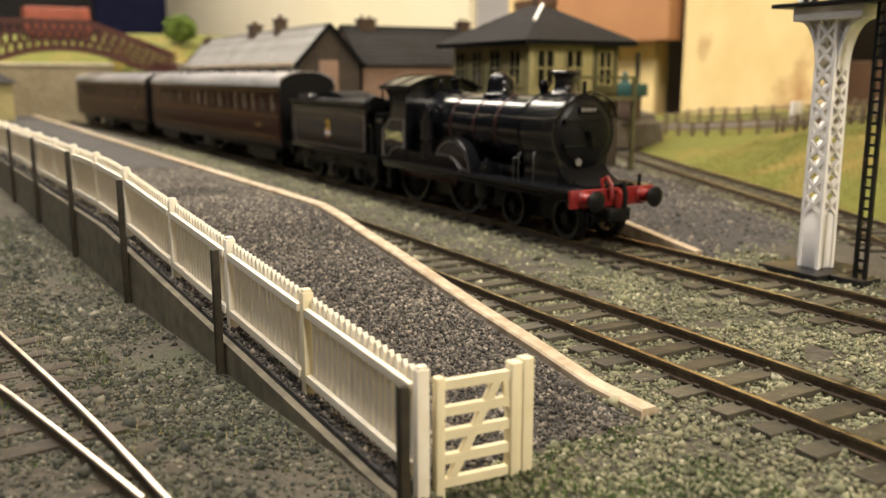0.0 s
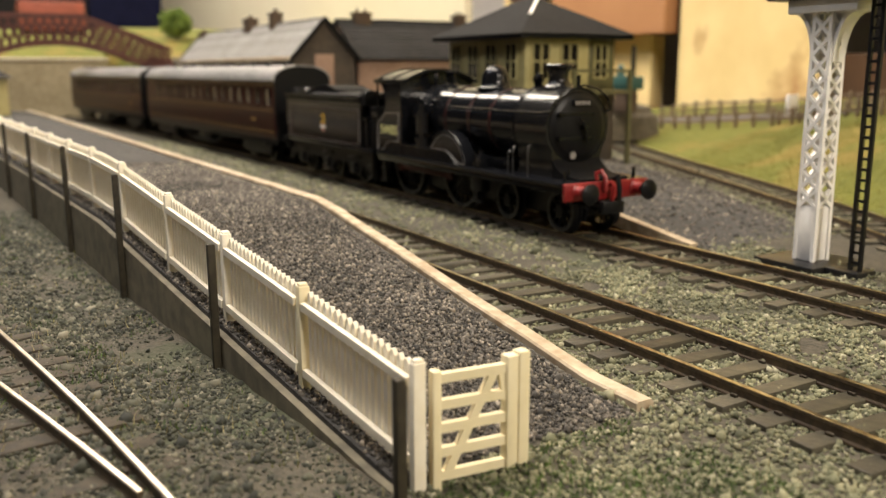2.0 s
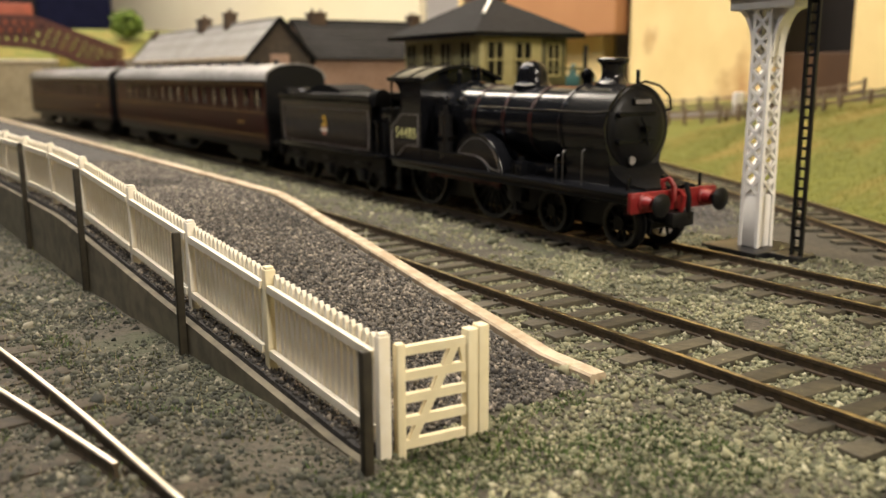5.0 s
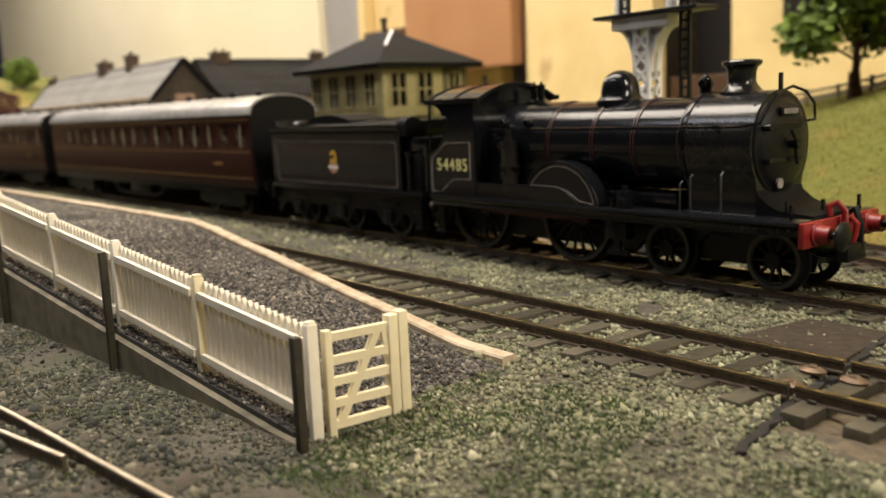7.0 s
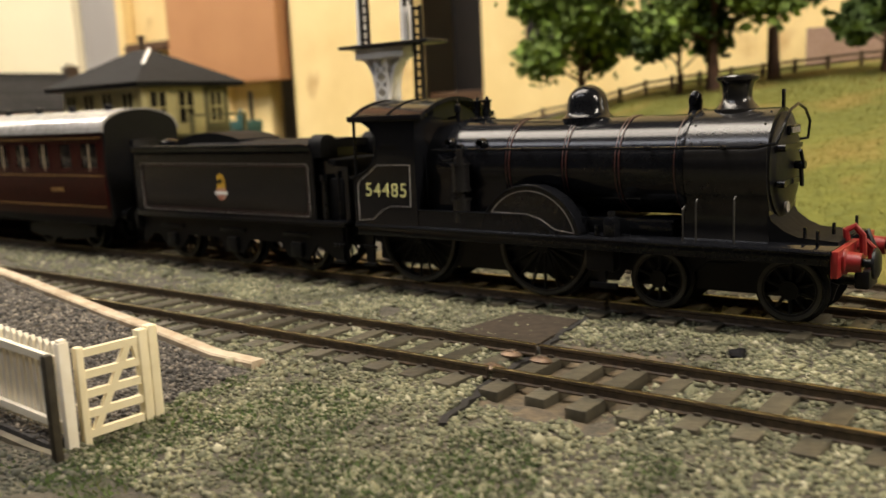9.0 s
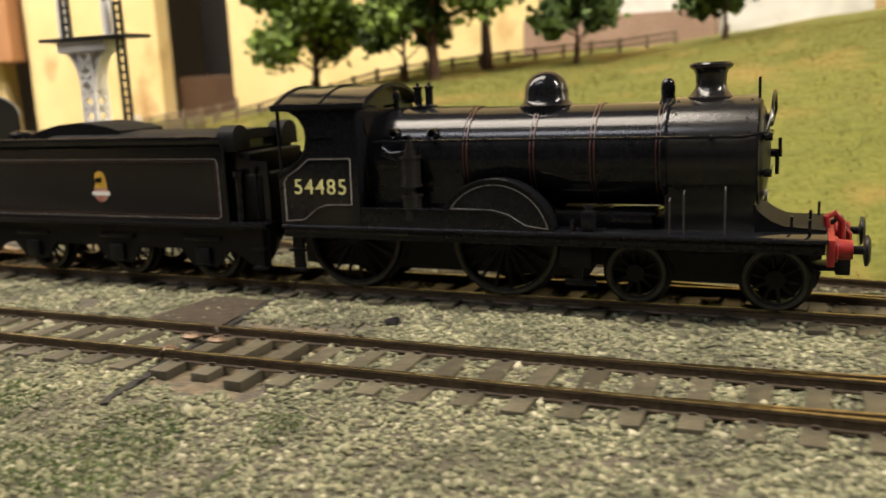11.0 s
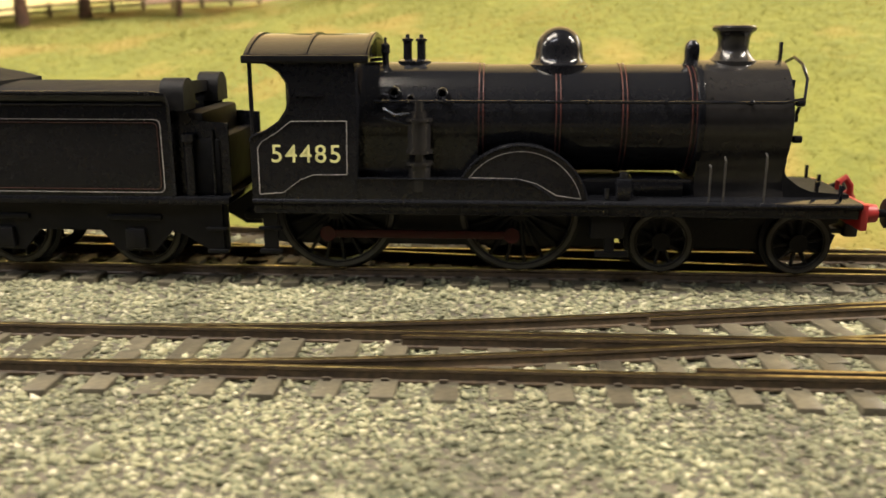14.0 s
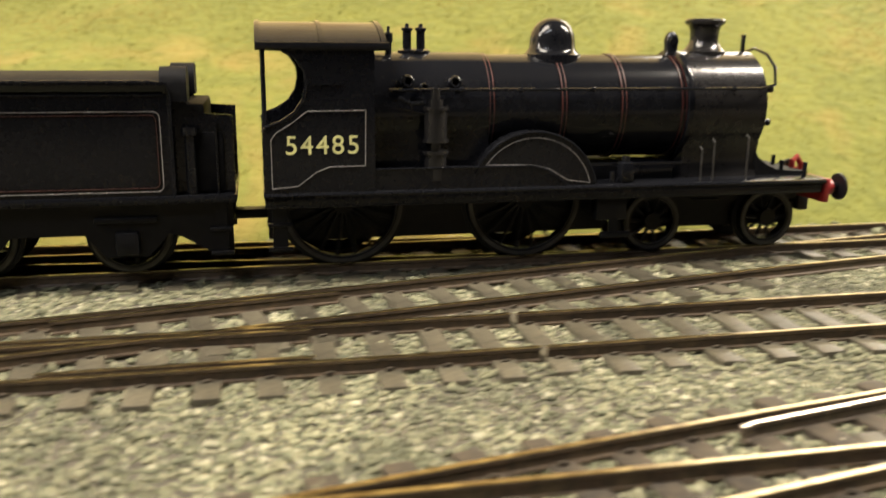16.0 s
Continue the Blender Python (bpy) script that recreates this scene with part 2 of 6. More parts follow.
stone_mat("stone", ((0.0, (0.07, 0.073, 0.042)), (0.25, (0.124, 0.128, 0.074)), (0.6, (0.178, 0.176, 0.102)), (0.9, (0.235, 0.225, 0.135)), (1.0, (0.38, 0.36, 0.25))))
stone_mat("stone_waste", ((0.0, (0.014, 0.016, 0.011)), (0.4, (0.038, 0.04, 0.026)), (0.75, (0.07, 0.07, 0.046)), (1.0, (0.2, 0.185, 0.135))))
stone_mat("stone_dark", ((0.0, (0.026, 0.024, 0.021)), (0.4, (0.068, 0.061, 0.053)), (0.8, (0.13, 0.115, 0.095)), (1.0, (0.29, 0.25, 0.2))))

# ---- mesh helpers (sizes in millimetres) ----
MM = 0.001


def part(name, bm, material, parent=None, label="", smooth=True, at=None):
    """Links a bmesh, drawn in millimetres, as one mesh object under a thing or part."""
    bmesh.ops.scale(bm, vec=(MM, MM, MM), verts=bm.verts)
    bmesh.ops.recalc_face_normals(bm, faces=bm.faces)
    me = bpy.data.meshes.new(name)
    for fc in bm.faces:
        fc.smooth = smooth
    bm.to_mesh(me)
    bm.free()
    if smooth:
        me.set_sharp_from_angle(angle=radians(38))
    me.materials.append(M[material] if isinstance(material, str) else material)
    ob = new(name, me)
    if parent is not None:
        ob.parent = parent
    if at is not None:
        ob.matrix_basis = at
    if label:
        ob["label"] = label
    return ob


def box(bm, x0, x1, y0, y1, z0, z1, bevel=0.0):
    r = bmesh.ops.create_cube(bm, size=1, matrix=Matrix.Translation(((x0 + x1) / 2, (y0 + y1) / 2, (z0 + z1) / 2)) @ Matrix.Diagonal((x1 - x0, y1 - y0, z1 - z0, 1)))
    if bevel:
        es = list({e for v in r["verts"] for e in v.link_edges})
        bmesh.ops.bevel(bm, geom=es, offset=bevel, segments=2, affect="EDGES", profile=0.5)
    return bm


def rod(bm, a, b, r, r2=None, seg=10):
    a, b = Vector(a), Vector(b)
    d = b - a
    m = Matrix.Translation((a + b) / 2) @ d.to_track_quat("Z", "Y").to_matrix().to_4x4()
    bmesh.ops.create_cone(bm, cap_ends=True, segments=seg, radius1=r, radius2=r if r2 is None else r2, depth=d.length, matrix=m)
    return bm


def bar(bm, a, b, w, h):
    """A square bar from a to b, w wide (level) and h high."""
    a, b = Vector(a), Vector(b)
    d = b - a
    up = Vector((0, 0, 1)) if abs(d.normalized().z) < 0.95 else Vector((0, 1, 0))
    s = d.cross(up).normalized()
    u = s.cross(d).normalized()
    m = Matrix((s, u, d.normalized())).transposed().to_4x4()
    bmesh.ops.create_cube(bm, size=1, matrix=Matrix.Translation((a + b) / 2) @ m @ Matrix.Diagonal((w, h, d.length, 1)))
    return bm


def lathe(bm, prof, cx, cy, cz, seg=28, axis="Z", hoop=False):
    """A turned shape: prof is (radius, height) from end to end."""
    rings = []
    for r, h in prof:
        ring = []
        for i in range(seg):
            a = 2 * math.pi * i / seg
            c, s = math.cos(a) * max(r, 0.001), math.sin(a) * max(r, 0.001)
            p = {"Z": (c, s, h), "X": (h, c, s), "Y": (c, h, s)}[axis]
            ring.append(bm.verts.new((cx + p[0], cy + p[1], cz + p[2])))
        rings.append(ring)
    for k in range(len(rings) - 1):
        for i in range(seg):
            j = (i + 1) % seg
            bm.faces.new((rings[k][i], rings[k][j], rings[k + 1][j], rings[k + 1][i]))
    if hoop:
        for i in range(seg):
            j = (i + 1) % seg
            bm.faces.new((rings[-1][i], rings[-1][j], rings[0][j], rings[0][i]))
    else:
        bm.faces.new(rings[0])
        bm.faces.new(rings[-1])
    return bm


def prism(bm, poly, lo, hi, axis="y"):
    """A polygon in the xz plane (axis y), yz plane (axis x) or xy plane (axis z), drawn out from lo to hi."""
    def at(p, h):
        return {"y": (p[0], h, p[1]), "x": (h, p[0], p[1]), "z": (p[0], p[1], h)}[axis]
    a = [bm.verts.new(at(p, lo)) for p in poly]
    b = [bm.verts.new(at(p, hi)) for p in poly]
    n = len(poly)
    bm.faces.new(a)
    bm.faces.new(b[::-1])
    for i in range(n):
        bm.faces.new((a[i], a[(i + 1) % n], b[(i + 1) % n], b[i]))
    return bm


def sweep(bm, pts, sect):
    """A section (side, up) carried along points; the side direction is level."""
    pts = [Vector(p) for p in pts]
    rings = []
    for i, p in enumerate(pts):
        d = (pts[min(i + 1, len(pts) - 1)] - pts[max(i - 1, 0)])
        d.z = 0
        d.normalize()
        s = Vector((-d.y, d.x, 0))
        rings.append([bm.verts.new(p + s * u + Vector((0, 0, v))) for u, v in sect])
    n = len(sect)
    for k in range(len(rings) - 1):
        for i in range(n):
            j = (i + 1) % n
            bm.faces.new((rings[k][i], rings[k][j], rings[k + 1][j], rings[k + 1][i]))
    bm.faces.new(rings[0])
    bm.faces.new(rings[-1][::-1])
    return bm


def tube(bm, pts, r, seg=8):
    """A round bar bent along points, in one piece."""
    pts = [Vector(q) for q in pts]
    rings = []
    u = None
    for i, q in enumerate(pts):
        d = (pts[min(i + 1, len(pts) - 1)] - pts[max(i - 1, 0)]).normalized()
        if u is None:
            u = d.cross(Vector((0, 1, 0)) if abs(d.y) < 0.9 else Vector((1, 0, 0))).normalized()
        u = (u - d * u.dot(d)).normalized()
        v = d.cross(u)
        rings.append([bm.verts.new(q + (u * math.cos(2 * math.pi * k / seg) + v * math.sin(2 * math.pi * k / seg)) * r) for k in range(seg)])
    for a, b in zip(rings[:-1], rings[1:]):
        for k in range(seg):
            bm.faces.new((a[k], a[(k + 1) % seg], b[(k + 1) % seg], b[k]))
    bm.faces.new(rings[0])
    bm.faces.new(rings[-1][::-1])
    return bm


def arc(cx, cz, r, a0, a1, n):
    return [(cx + r * math.cos(radians(a0 + (a1 - a0) * i / n)), cz + r * math.sin(radians(a0 + (a1 - a0) * i / n))) for i in range(n + 1)]


def lerp_rows(rows, x):
    return float(np.interp(x, [r[0] for r in rows], [r[1] for r in rows]))


def bend(x):
    """How far the lines have swung towards the near side at x."""
    return -4.7e-5 * (min(x, -80) + 80) ** 2


AY = 66.5  # centre line of the main track


def a_line(x):
    return AY + bend(x)


def b_line(x):
    return 8.6 + bend(x)


D_ROWS = ((-640, 420), (-400, 289), (-160, 176), (-55, 123), (40, 97), (130, 82), (230, 72), (330, 67), (420, 66.5))


def d_line(x):
    xs = np.array([r[0] for r in D_ROWS], float)
    ys = np.array([r[1] for r in D_ROWS], float)
    k = int(np.clip(np.searchsorted(xs, x) - 1, 0, len(xs) - 2))
    m = np.gradient(ys, xs)
    h = xs[k + 1] - xs[k]
    u = (x - xs[k]) / h
    return float((2 * u**3 - 3 * u**2 + 1) * ys[k] + (u**3 - 2 * u**2 + u) * h * m[k] + (-2 * u**3 + 3 * u**2) * ys[k + 1] + (u**3 - u**2) * h * m[k + 1])

# ---- room ----
def structure(name, bm, material, label, smooth=False, parent=None):
    return tagged(part(name, bm, material, parent, smooth=smooth), label, "", "", "structure")


structure("floor", box(bmesh.new(), -3000, 3000, -2500, 2500, -950, -900), "carpet", "dull carpeted floor of the exhibition room")
structure("ceiling", box(bmesh.new(), -3000, 3000, -2500, 2500, 1500, 1560), "ceiling_darkened", "plain unseen ceiling of the room, darkened in colour to dull its reflections")
# south, west and east walls close the room; their near-black colour stands for shade
structure("wall_south", box(bmesh.new(), -3000, 3000, -2500, -2440, -900, 1500), "wall_darkened", "unseen room wall behind the viewer, darkened in colour to seem dimly lit")
structure("wall_north", box(bmesh.new(), -3000, 3000, 1600, 1660, -900, 1500), "wall_cream", "cream room wall beyond the layout")
structure("wall_west", box(bmesh.new(), -3000, -2940, -2440, 1600, -900, 1500), "wall_darkened", "room wall at the far end, darkened in colour to seem dimly lit")
structure("wall_east", box(bmesh.new(), 2940, 3000, -2440, 1600, -900, 1500), "wall_darkened", "room wall at the near end, darkened in colour to seem dimly lit")
ceiling_lamp(-0.5, -0.05, 0.95, 1.0, 0.36, 30.0)
ceiling_lamp(-1.65, 0.1, 0.95, 1.0, 0.14, 22.0)
ceiling_lamp(1.35, -0.05, 0.95, 1.0, 0.14, 52.0)
ceiling_lamp(-0.75, -0.9, 1.4, 1.2, 0.2, 14.0, (0.93, 0.93, 1.0))
wall_lamp(0.86, 0.47, 0.27, 0.62, 0.2, 4.0)

# ---- ground ----
def edge_y(x):
    """Near edge of the meadow."""
    return max(d_line(max(x, -640)) + 16 + 3 * math.sin(x * 0.031), 86 + 2 * math.sin(x * 0.05))


def hill(x, y):
    u = y - edge_y(x)
    if u <= 0:
        return -3.6
    low = float(np.interp(x, (-500, -300, -120), (0.45, 0.6, 1.0)))
    z = -3.6 + 75 * low * (1 - math.exp(-u / 130)) + 0.1 * max(0, min(x, 500) - 20) * min(1, u / 200)
    return z + 1.2 * noise.noise(Vector((x, y, 0)) * 0.03) * min(1, u / 20)


def fence_y(x):
    return -53.8 + 0.092 * x if x > -185 else -70.8 + 0.06 * (x + 185)


def plat_z(x):
    return lerp_rows(((-200, 11.2), (-185, 10.4), (-46, -4.2), (0, -6)), x)


def bare(x, y):
    """How far the ballast is worn away down to the board round the joint, 0 to 1."""
    d = min(x - joint_x(y) + 0.8, 31 + 3 * math.sin(y * 0.4) - x, y + 14 + 2 * math.sin(x * 0.5), 33 - y) / 4
    return max(0.0, min(1.0, d + 0.5 * noise.noise(Vector((x, y, 8)) * 0.25)))


def joint_x(y):
    """Where the joint between the two baseboards runs."""
    return -0.2 - 0.13 * y if y > 0 else -0.25 * y - 0.2


def low_z(x, y):
    """Height of the bare ground; it lies lower on the near side of the fence."""
    z = -3.5 + 0.25 * noise.noise(Vector((x, y, 3)) * 0.06)
    if y > -30 or x > 40:
        z += 0.45 * max(min(1, (y + 30) / 6), min(1, (x - 40) / 30))
    z += 0.4 * noise.noise(Vector((x, y, 7)) * 0.2)
    z -= 1.3 * bare(x, y)
    if y < -40 and x < 20:
        z -= 1.6 * min(1, (-40 - y) / 15) * min(1, (20 - x) / 40) * (1 if y > -85 else max(0, 1 - (-85 - y) / 12))
    # the siding lies nearly flush in the earth
    d = abs(y - float(np.interp(x, (-500, -250, -136, -29, 60, 150), (-188, -132, -112, -95.5, -82, -66))))
    w = max(0, min(1, (27 - d) / 9)) * max(0, min(1, (60 - x) / 60))
    z += (-2.4 + 0.25 * noise.noise(Vector((x, y, 5)) * 0.09) - z) * w
    return z


def sheet(name, xs, ys, fz, material, label, parent=None, kind="structure"):
    me = bpy.data.meshes.new(name)
    vs = [(x * MM, y * MM, fz(x, y) * MM) for y in ys for x in xs]
    n = len(xs)
    fs = [(j * n + i, j * n + i + 1, (j + 1) * n + i + 1, (j + 1) * n + i) for j in range(len(ys) - 1) for i in range(n - 1)]
    me.from_pydata(vs, [], fs)
    me.polygons.foreach_set("use_smooth", [True] * len(fs))
    me.materials.append(M[material])
    ob = new(name, me)
    return tagged(ob, label, "", "", kind)


gx = sorted(set(list(np.arange(-1600, -320, 20.0)) + list(np.arange(-320, 420, 4.0)) + list(np.arange(420, 1201, 20.0))))
gy = sorted(set(list(np.arange(-230, -130, 20.0)) + list(np.arange(-130, 110, 4.0)) + list(np.arange(110, 521, 20.0))))
sheet("ground", gx, gy, low_z, "soil", "brown scenic ground of the model railway layout")
structure("baseboard", box(bmesh.new(), -1600, 1200, -230, 520, -40, -8), "dark_wood", "timber baseboard that carries the layout")
for i, x in enumerate((-1400, -400, 500, 1100)):
    for y in (-200, 490):
        structure("baseboard_leg", box(bmesh.new(), x - 22, x + 22, y - 22, y + 22, -900, -40), "dark_wood", "timber leg under the baseboard")

# joint between two boards: a dark groove that crosses the lines
bm = bmesh.new()
pts = [(joint_x(y) + 0.5 * math.sin(y * 1.3), y, low_z(joint_x(y), y) + 0.25) for y in range(58, -25, -3)]
sweep(bm, pts, [(-0.75, -0.6), (0.75, -0.6), (0.7, 0.35), (-0.7, 0.35)])
structure("board_joint", bm, "gap_dark", "dark open joint between two baseboards")
bm = bmesh.new()
prism(bm, [(-27, 22.8), (-15, 22.3), (-4.2, 22), (-6.9, 47), (-14, 47.6), (-23.5, 47.2)], -3.6, -2.35, "z")
structure("cork_patch", bm, "cork", "bare brown cork strip between the tracks")
sheet("bare_board", list(np.arange(0, 37, 1.0)), list(np.arange(-18, 36, 1.0)), lambda x, y: low_z(x, y) + (0.12 if bare(x, y) > 0.35 and x > joint_x(y) + 0.9 else -0.8), "rust_soil", "rusty brown bare board beside the joint")

# ---- meadow ----
mx = list(np.arange(-900, 1201, 20.0))
rows = []
vs, fs = [], []
us = [0, 2, 5, 10, 18, 28, 42, 60, 80, 105, 135, 170, 210, 250, 300, 350, 400]
for x in mx:
    e = edge_y(x)
    for u in us:
        y = min(e + u * (500 - e) / 400 if e > 100 else e + u, 505)
        vs.append((x * MM, y * MM, (hill(x, y + 0.01) - (0.5 if u == 0 else 0)) * MM))
n = len(us)
for i in range(len(mx) - 1):
    for j in range(n - 1):
        fs.append((i * n + j, (i + 1) * n + j, (i + 1) * n + j + 1, i * n + j + 1))
me = bpy.data.meshes.new("meadow")
me.from_pydata(vs, [], fs)
me.polygons.foreach_set("use_smooth", [True] * len(fs))
me.materials.append(M["grass"])
tagged(new("meadow", me), "sloping yellow-green grass mat hillside behind the tracks", "", "", "structure")


# ---- loose stone and grass, scattered as joined meshes ----
OCT = np.array([(1, 0, 0), (-1, 0, 0), (0, 1, 0), (0, -1, 0), (0, 0, 1), (0, 0, -1)], float)
OCF = np.array([(0, 2, 4), (2, 1, 4), (1, 3, 4), (3, 0, 4), (2, 0, 5), (1, 2, 5), (3, 1, 5), (0, 3, 5)])


def stones(name, pts, size, material, label, seed):
    rng = np.random.default_rng(seed)
    n = len(pts)
    v = OCT[None] * rng.uniform(0.55, 1.25, (n, 6, 1)) * (size * rng.lognormal(0, 0.34, (n, 1, 1)))
    a = rng.uniform(0, 6.28, (3, n))
    for k, (i, j) in enumerate(((0, 1), (1, 2), (0, 2))):
        c, s = np.cos(a[k])[:, None], np.sin(a[k])[:, None]
        vi, vj = v[..., i].copy(), v[..., j].copy()
        v[..., i], v[..., j] = c * vi - s * vj, s * vi + c * vj
    v[..., 2] *= 1.05
    v += np.array(pts)[:, None, :]
    f = (OCF[None] + 6 * np.arange(n)[:, None, None]).reshape(-1, 3)
    me = bpy.data.meshes.new(name)
    me.vertices.add(n * 6)
    me.vertices.foreach_set("co", (v.reshape(-1) * MM))
    me.loops.add(len(f) * 3)
    me.loops.foreach_set("vertex_index", f.reshape(-1))
    me.polygons.add(len(f))
    me.polygons.foreach_set("loop_start", np.arange(len(f)) * 3)
    me.update(calc_edges=True)
    me.materials.append(M[material])
    return tagged(new(name, me), label, "", "", "stuff")


def on_plat(x, y):
    return x < -46 and fence_y(x) - 1.9 < y < plank_y(x) - 1.0


def plank_y(x):
    return lerp_rows(((-900, -38), (-670, -30), (-367, -20), (-234, -15.5), (-196, -13.7), (-46.5, -17.3), (0, -18)), x)


rng = np.random.default_rng(5)


def scatter(n, x0, x1, y0, y1, keep):
    out = []
    xs, ys = rng.uniform(x0, x1, n), rng.uniform(y0, y1, n)
    for x, y in zip(xs, ys):
        z = keep(x, y)
        if z is not None:
            out.append((x, y, z))
    return out


def ballast_keep(x, y):
    if on_plat(x, y) or (x < -40 and y < fence_y(x) - 2):
        return None
    if 22.5 < y < 47 and -25 < x < joint_x(y) - 1 and rng.random() < 0.85:
        return None
    if abs(x - joint_x(y)) < 0.8 and -23 < y < 58:
        return None
    if rng.random() < 1.1 * bare(x, y):
        return None
    if y > edge_y(x) + 1:
        return None
    # the strip between the lines is barer
    if 24 < y < 52 and x < -40 and noise.noise(Vector((x, y, 9)) * 0.12) > 0.3:
        return None
    return low_z(x, y) + rng.uniform(-0.3, 0.35) + 0.35 * noise.noise(Vector((x, y, 17)) * 0.55)


def waste_keep(x, y):
    if y > fence_y(x) - 4.2 or x > 0:
        return None
    k = noise.noise(Vector((x * 0.6, y, 4)) * 0.06)
    if k > rng.uniform(-0.3, 0.75):
        return None
    return low_z(x, y) + rng.uniform(-0.2, 0.2)


def plat_keep(x, y):
    if not on_plat(x, y):
        return None
    return max(plat_z(x) + 0.9 * math.sin(math.pi * (y - fence_y(x)) / (plank_y(x) - fence_y(x))), low_z(x, y) + 0.05) + rng.uniform(-0.1, 0.2)


stones("ballast", scatter(150000, -130, 380, -62, 58, ballast_keep), 0.44, "stone", "loose grey-green granite ballast between the tracks", 1)
stones("ballast", scatter(22000, -130, 380, 58, 105, ballast_keep), 0.6, "stone", "loose grey-green granite ballast between the tracks", 12)
stones("ballast", scatter(34000, -640, -130, -20, 300, ballast_keep), 0.75, "stone", "loose grey-green granite ballast between the tracks", 2)
stones("gravel", scatter(90000, -330, -30, -135, -55, waste_keep), 0.34, "stone_waste", "sparse gravel on bare ground beside the fence", 3)
stones("gravel", scatter(90000, -330, -46, -85, -12, plat_keep), 0.36, "stone_dark", "fine dark gravel surface of the platform", 4)
stones("ballast", scatter(9000, 380, 700, -70, 100, ballast_keep), 0.8, "stone", "loose grey-green granite ballast between the tracks", 6)


def blades(name, pts, h, w, material, label, seed):
    r = np.random.default_rng(seed)
    n = len(pts)
    p = np.array(pts)
    a = r.uniform(0, 6.28, n)
    hh = h * r.uniform(0.5, 1.3, n)
    side = np.stack([np.cos(a), np.sin(a), 0 * a], 1) * w
    tip = np.stack([r.normal(0, 0.4, n) * hh, r.normal(0, 0.4, n) * hh, hh], 1)
    v = np.stack([p - side, p + side, p + tip], 1).reshape(-1, 3)
    me = bpy.data.meshes.new(name)
    me.from_pydata((v * MM).tolist(), [], np.arange(3 * n).reshape(-1, 3).tolist())
    me.materials.append(M[material])
    return tagged(new(name, me), label, "", "", "stuff")


blades("grass", scatter(5000, -330, 0, -110, -58, lambda x, y: low_z(x, y) if y < fence_y(x) - 3 and noise.noise(Vector((x, y, 1)) * 0.07) > 0.3 else None), 1.2, 0.16, "grass_blade", "thin dry grass on bare ground beside the fence", 8)
blades("grass", scatter(26000, -330, 0, -135, -58, lambda x, y: low_z(x, y) if y < fence_y(x) - 5 and noise.noise(Vector((x, y, 6)) * 0.11) > 0.28 else None), 0.9, 0.14, "leaf_dark", "short green grass tufts on bare ground beside the siding", 18)
stones("gravel", scatter(5000, -330, -30, -135, -55, waste_keep), 0.75, "stone_waste", "sparse gravel on bare ground beside the fence", 21)
blades("straw", scatter(1500, -330, 0, -130, -60, lambda x, y: low_z(x, y) + 0.5 if y < fence_y(x) - 5 and noise.noise(Vector((x, y, 2)) * 0.05) > -0.1 else None), 1.6, 0.1, "straw", "dry straw-coloured grass on bare ground beside the siding", 19)


def meadow_keep(x, y):
    if y < edge_y(x) + 1.5:
        return None
    return hill(x, y) - 0.2


blades("meadow_grass", scatter(150000, -330, 520, 84, 330, meadow_keep), 1.5, 0.13, "meadow_blade", "short yellow-green static grass on the meadow", 20)
blades("moss", scatter(16000, -45, 45, -70, -18, lambda x, y: low_z(x, y) + 0.2 if x > joint_x(y) - 70 and noise.noise(Vector((x, y, 12)) * 0.06) > -0.05 else None), 0.7, 0.16, "leaf_dark", "thin dark green moss among the ballast", 22)
blades("moss", [(-83.5 + random.gauss(0, 1.2), -88.3 + random.gauss(0, 1.0), -5) for _ in range(90)], 2.0, 0.2, "moss", "small bright green grass tuft beside the siding", 9)


# ---- tracks ----
RAIL = [(-0.5, -2.5), (0.5, -2.5), (0.5, -2.2), (0.3, -1.9), (0.28, -0.8), (0.48, -0.6), (0.48, -0.12), (-0.48, -0.12), (-0.48, -0.6), (-0.28, -0.8), (-0.3, -1.9), (-0.5, -2.2)]
HEAD = [(-0.46, -0.15), (0.46, -0.15), (0.46, -0.04), (0.36, 0.0), (-0.36, 0.0), (-0.46, -0.04)]
bm = bmesh.new()
box(bm, -2.0, 2.0, -15.5, 15.5, -5.2, -2.02, 0.25)
SLEEPER = part("sleeper_pattern", bm, "sleeper")
SLEEPER_MESH = SLEEPER.data
DARK_MESH = SLEEPER.data.copy()
DARK_MESH.materials[0] = M["sleeper_dark"]
bpy.data.objects.remove(SLEEPER)


def rail(parent, pts, bright="rail_head"):
    shiny = bright == "rail_bright"
    ob = part("rail", sweep(bmesh.new(), pts, RAIL), "rail_dark" if shiny else "rail_side", parent, "dark brown rail" if shiny else "rusty brown rail", smooth=False)
    part("rail_head", sweep(bmesh.new(), pts, [(y * 0.68, z) for y, z in HEAD] if shiny else HEAD), bright, ob, "polished rail top", smooth=False)
    return ob


def line_pts(fy, x0, x1, off, step=8):
    out = []
    for x in np.linspace(x0, x1, int((x1 - x0) / step) + 1):
        d = (fy(x + 1) - fy(x - 1)) / 2
        q = 1 / math.hypot(1, d)
        out.append((x - off * d * q, fy(x) + off * q, 0))
    return out


